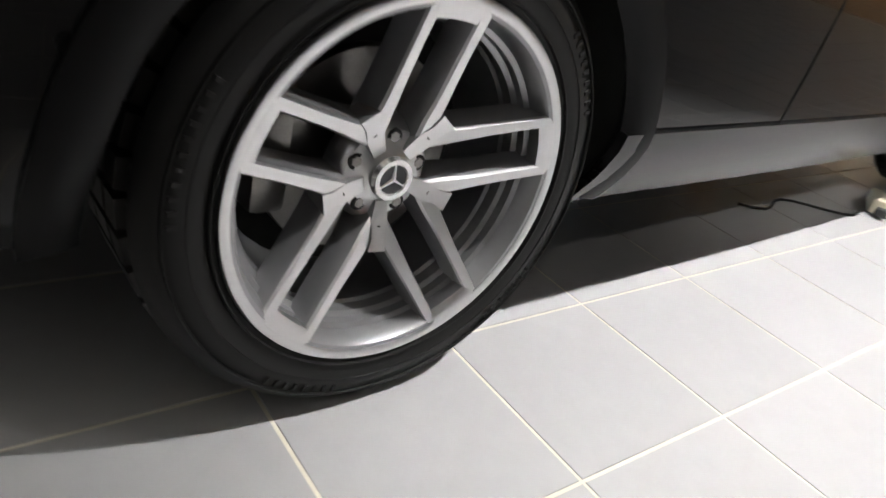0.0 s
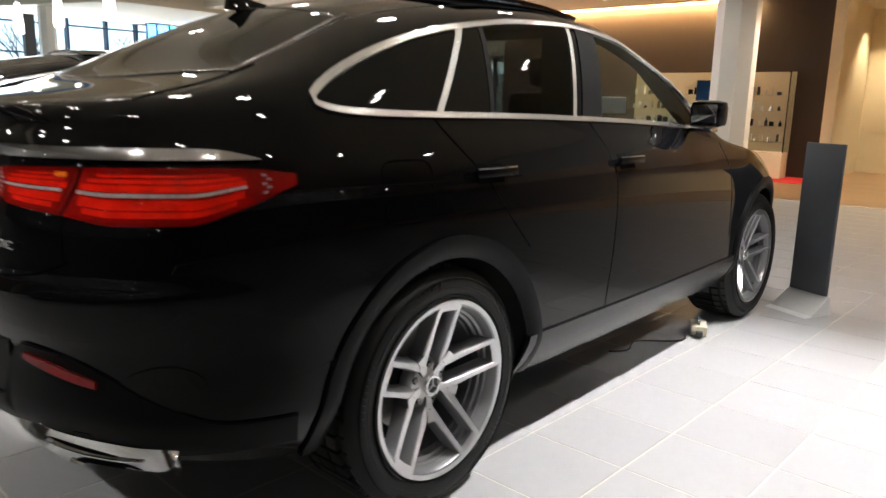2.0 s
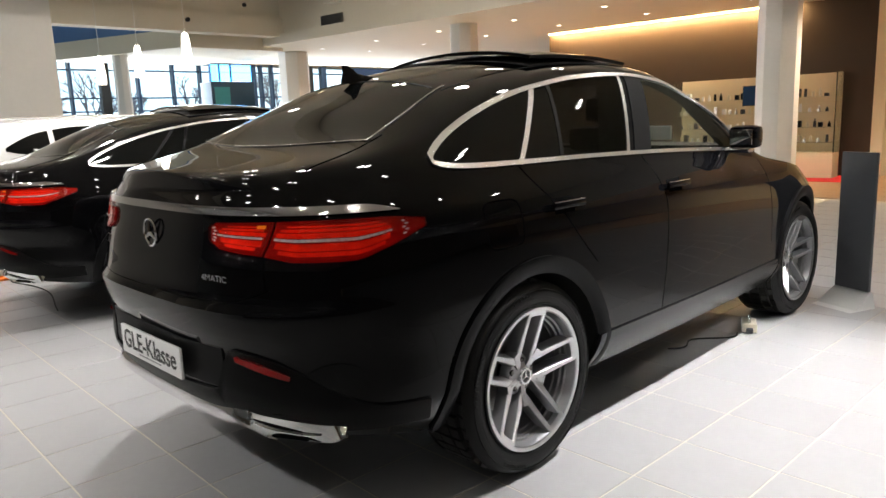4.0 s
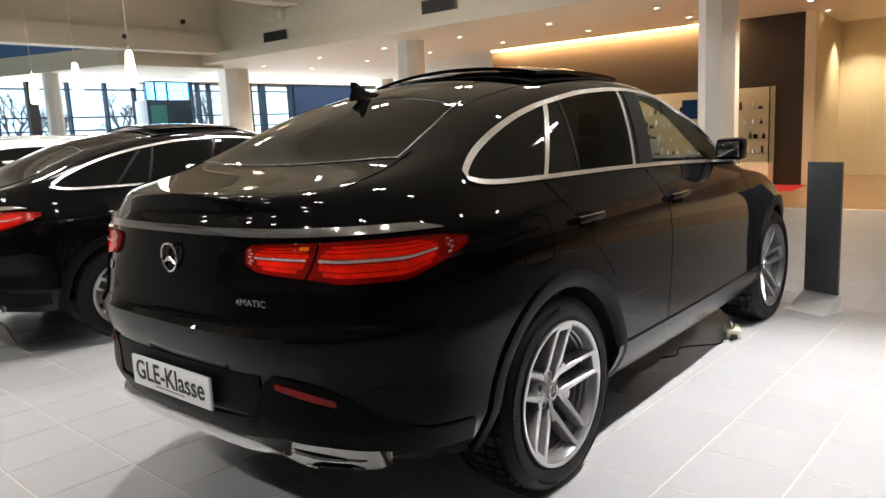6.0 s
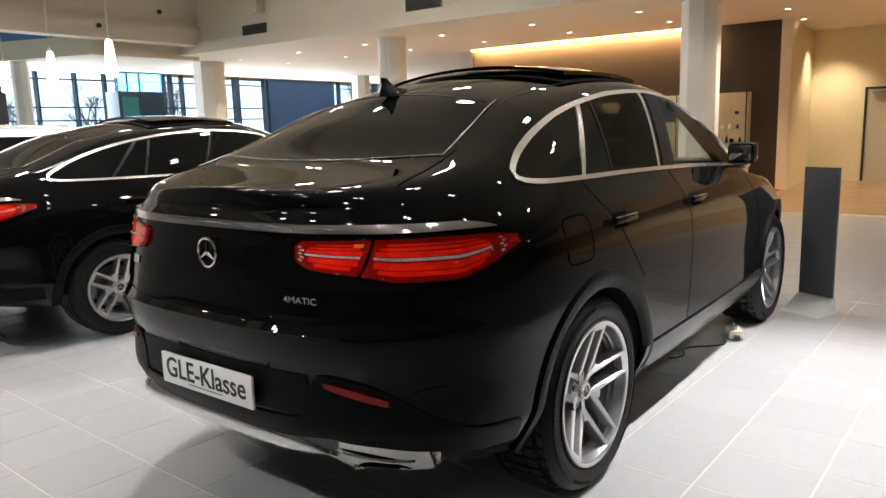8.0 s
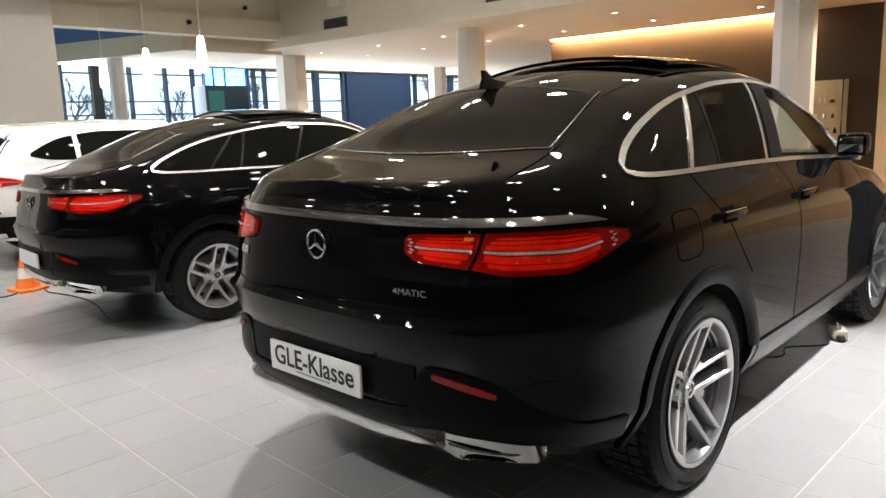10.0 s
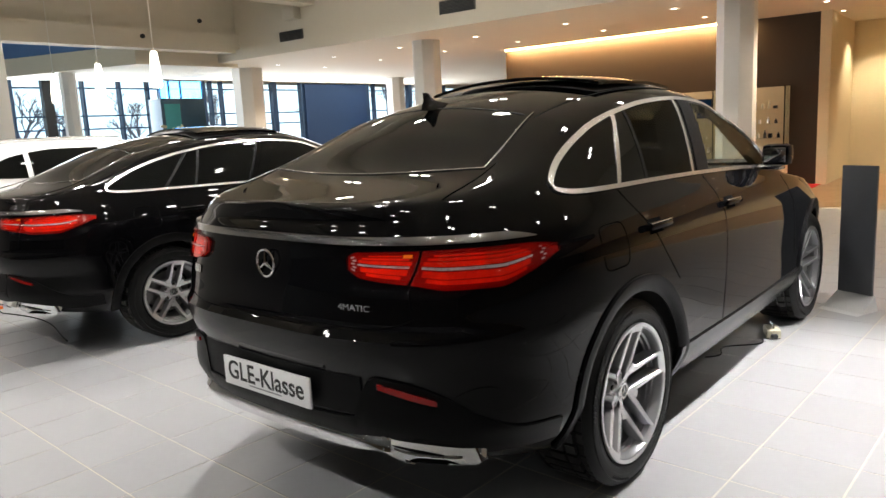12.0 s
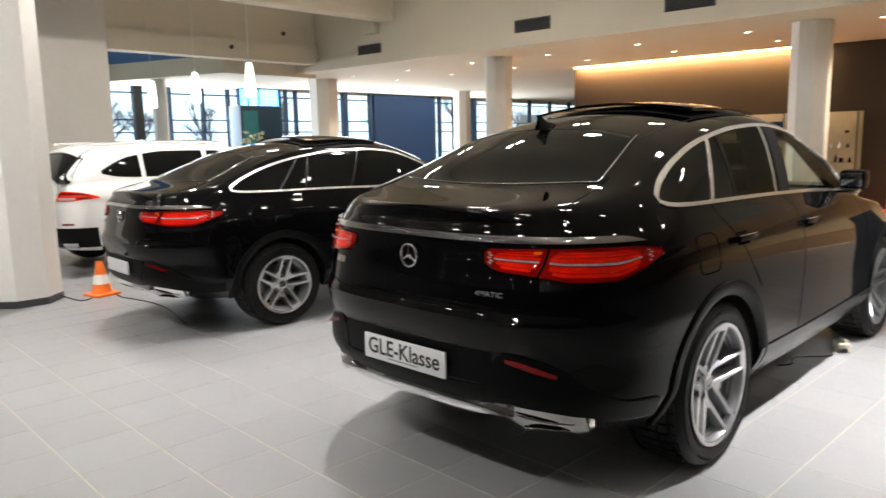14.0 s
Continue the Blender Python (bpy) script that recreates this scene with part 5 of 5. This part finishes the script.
def cabinet(label, m, w, seed):
    rnd = random.Random(seed)
    cab = thing("display_cabinet", label, "cabinet", m)
    part("cabinet_base", boxed(-w / 2, -0.22, 0, w / 2, 0.22, 0.5, 0.006), CREAM, cab, "white cabinet base")
    part("cabinet_back", boxed(-w / 2, 0.19, 0.5, w / 2, 0.22, 2.0, 0.003), CREAM, cab, "lit cream back panel")
    for x in (-w / 2, w / 2):
        part("cabinet_side", boxed(x - 0.012, -0.2, 0.5, x + 0.012, 0.2, 2.0, 0.003), SHELF_GLASS, cab, "glass side", 0)
    for k in range(4):
        part("glass_shelf", boxed(-w / 2 + 0.02, -0.18, 0.68 + 0.29 * k, w / 2 - 0.02, 0.18, 0.69 + 0.29 * k), SHELF_GLASS, cab, "green-edged glass shelf", 0)
    for k in range(4):
        x = -w / 2 + 0.1
        while x < w / 2 - 0.1:
            kind, z, h = rnd.random(), 0.692 + 0.29 * k, rnd.uniform(0.06, 0.17)
            mt = rnd.choice((DARK, SATIN, PLATE, CLAD, BEIGE))
            bm = bmesh.new()
            if kind < 0.5:
                box(bm, x - 0.035, -0.05, z, x + 0.035, 0.05, z + h, 0.006)
                nm = "gift_box"
            elif kind < 0.8:
                tube(bm, (x, 0, z), (x, 0, z + h), 0.03, 0.024, 14)
                nm = "cup"
            else:
                tube(bm, (x, 0, z), (x, 0, z + h * 0.7), 0.034, 0.026, 12)
                tube(bm, (x, 0, z + h * 0.7), (x, 0, z + h), 0.012, 0.014, 10)
                nm = "bottle"
            item = link(nm, bm, mt)
            item.matrix_world = m
            tagged(item, "small accessory standing on a glass cabinet shelf", "accessory", "accessories in the cabinets")
            x += rnd.uniform(0.1, 0.17)
    return cab


cabinet("glass display cabinet with small accessories on its shelves", hall @ pose(-1.78, 13.1, 0), 0.94, 3)
cabinet("cream glass display cabinet with accessories", hall @ pose(-3.6, 13.1, 0), 1.8, 5)
screen = thing("wall_screen", "small dark screen on the brown wall", "screen", hall @ pose(-2.86, 12.84, 1.63))
part("bezel", boxed(-0.16, 0.0, -0.2, 0.16, 0.04, 0.2, 0.006), DARK, screen)
part("display", boxed(-0.145, -0.003, -0.185, 0.145, -0.0005, 0.185), shade("dark_blue_display", (0.01, 0.04, 0.12), 0.1), screen, "", 0)
mat = link("floor_mat", boxed(-2.6, 12.2, 0.001, -0.72, 13.5, 0.012, 0.003), RED_MAT, 0)
mat.matrix_world = hall
tagged(mat, "red carpet mat on the oak floor", "mat")
vase = thing("flower_vase", "white flowers in a vase beyond the cars", "flowers", pose(-13.6, 6.3, 0))
part("plinth", boxed(-0.2, -0.2, 0, 0.2, 0.2, 1.05, 0.01), PLASTER, vase)
part("vase", lathe([(0.001, 1.05), (0.07, 1.05), (0.09, 1.2), (0.04, 1.4), (0.05, 1.45)], 20, "z"), PLATE, vase)
bm = bmesh.new()
rnd = random.Random(4)
for k in range(26):
    p = Vector((rnd.uniform(-0.22, 0.22), rnd.uniform(-0.22, 0.22), 1.55 + rnd.uniform(0, 0.3)))
    tube(bm, p, p + Vector((rnd.uniform(-0.04, 0.04), rnd.uniform(-0.04, 0.04), 0.04)), 0.012, 0.045, 7)
part("blossom", bm, shade("cream_petals", (0.75, 0.68, 0.45), 0.7), vase, "", 0)
bm = bmesh.new()
for k in range(12):
    tube(bm, (0, 0, 1.42), (rnd.uniform(-0.2, 0.2), rnd.uniform(-0.2, 0.2), 1.58 + rnd.uniform(0, 0.15)), 0.004, seg=5)
part("stems", bm, shade("green_stems", (0.06, 0.12, 0.03), 0.6), vase, "", 0)

# ---------------------------------------------------------------- floor tiles, 0.4 m, one by one near the black car
PITCH, JOINT = 0.4, 0.005


def tile_mesh(ws):
    bm = bmesh.new()
    h, b = (PITCH - JOINT) / 2, 0.0018
    for x, y in ws:
        top = [bm.verts.new((x + sx * (h - b), y + sy * (h - b), 0)) for sx, sy in ((-1, -1), (1, -1), (1, 1), (-1, 1))]
        low = [bm.verts.new((x + sx * h, y + sy * h, -0.004)) for sx, sy in ((-1, -1), (1, -1), (1, 1), (-1, 1))]
        bm.faces.new(top)
        for i in range(4):
            bm.faces.new((low[i], low[(i + 1) % 4], top[(i + 1) % 4], top[i]))
    me = bpy.data.meshes.new("tile")
    bm.to_mesh(me)
    bm.free()
    me.materials.append(TILE)
    return me


LAY = pose(0.88, 0.63, 0, 0, 0, -1.2)
one = tile_mesh([(0, 0)])
rest = []
for i in range(-76, 37):
    for j in range(-41, 22):
        x, y = 0.88 + PITCH * (i + 0.5), 0.63 + PITCH * (j + 0.5)
        if y > 9.45 - PITCH / 2 + 0.02 * x:
            continue
        if -9 <= i <= 6 and -8 <= j <= 9:
            t = new("tile", one)
            t.parent = floor
            t.matrix_world = LAY @ pose(x - 0.88, y - 0.63, 0)
        else:
            rest.append((x - 0.88, y - 0.63))
far = new("tile", tile_mesh(rest))
far.parent = floor
far.matrix_world = LAY
tagged(far, "", "", "", "stuff")

# ---------------------------------------------------------------- oak boards beyond the metal strip
board = bpy.data.meshes.new("board")
bm = bmesh.new()
top = [bm.verts.new((sx * 1.098, sy * 0.087, 0.004)) for sx, sy in ((-1, -1), (1, -1), (1, 1), (-1, 1))]
low = [bm.verts.new((sx * 1.0995, sy * 0.0885, 0.0)) for sx, sy in ((-1, -1), (1, -1), (1, 1), (-1, 1))]
bm.faces.new(top)
for i in range(4):
    bm.faces.new((low[i], low[(i + 1) % 4], top[(i + 1) % 4], top[i]))
bm.to_mesh(board)
bm.free()
board.materials.append(WOOD)
oak = bpy.data.objects["wood_floor"]
rnd = random.Random(8)
for j in range(36):
    shift = rnd.uniform(0, 2.2)
    for i in range(5):
        x, y = -5.0 + 2.2 * i + shift, 9.73 + 0.178 * j
        if y > 13.35 and x - 1.1 < -0.55 or y > 16.05:
            continue
        b = new("board", board)
        b.parent = oak
        b.matrix_world = pose(x, y, 0)
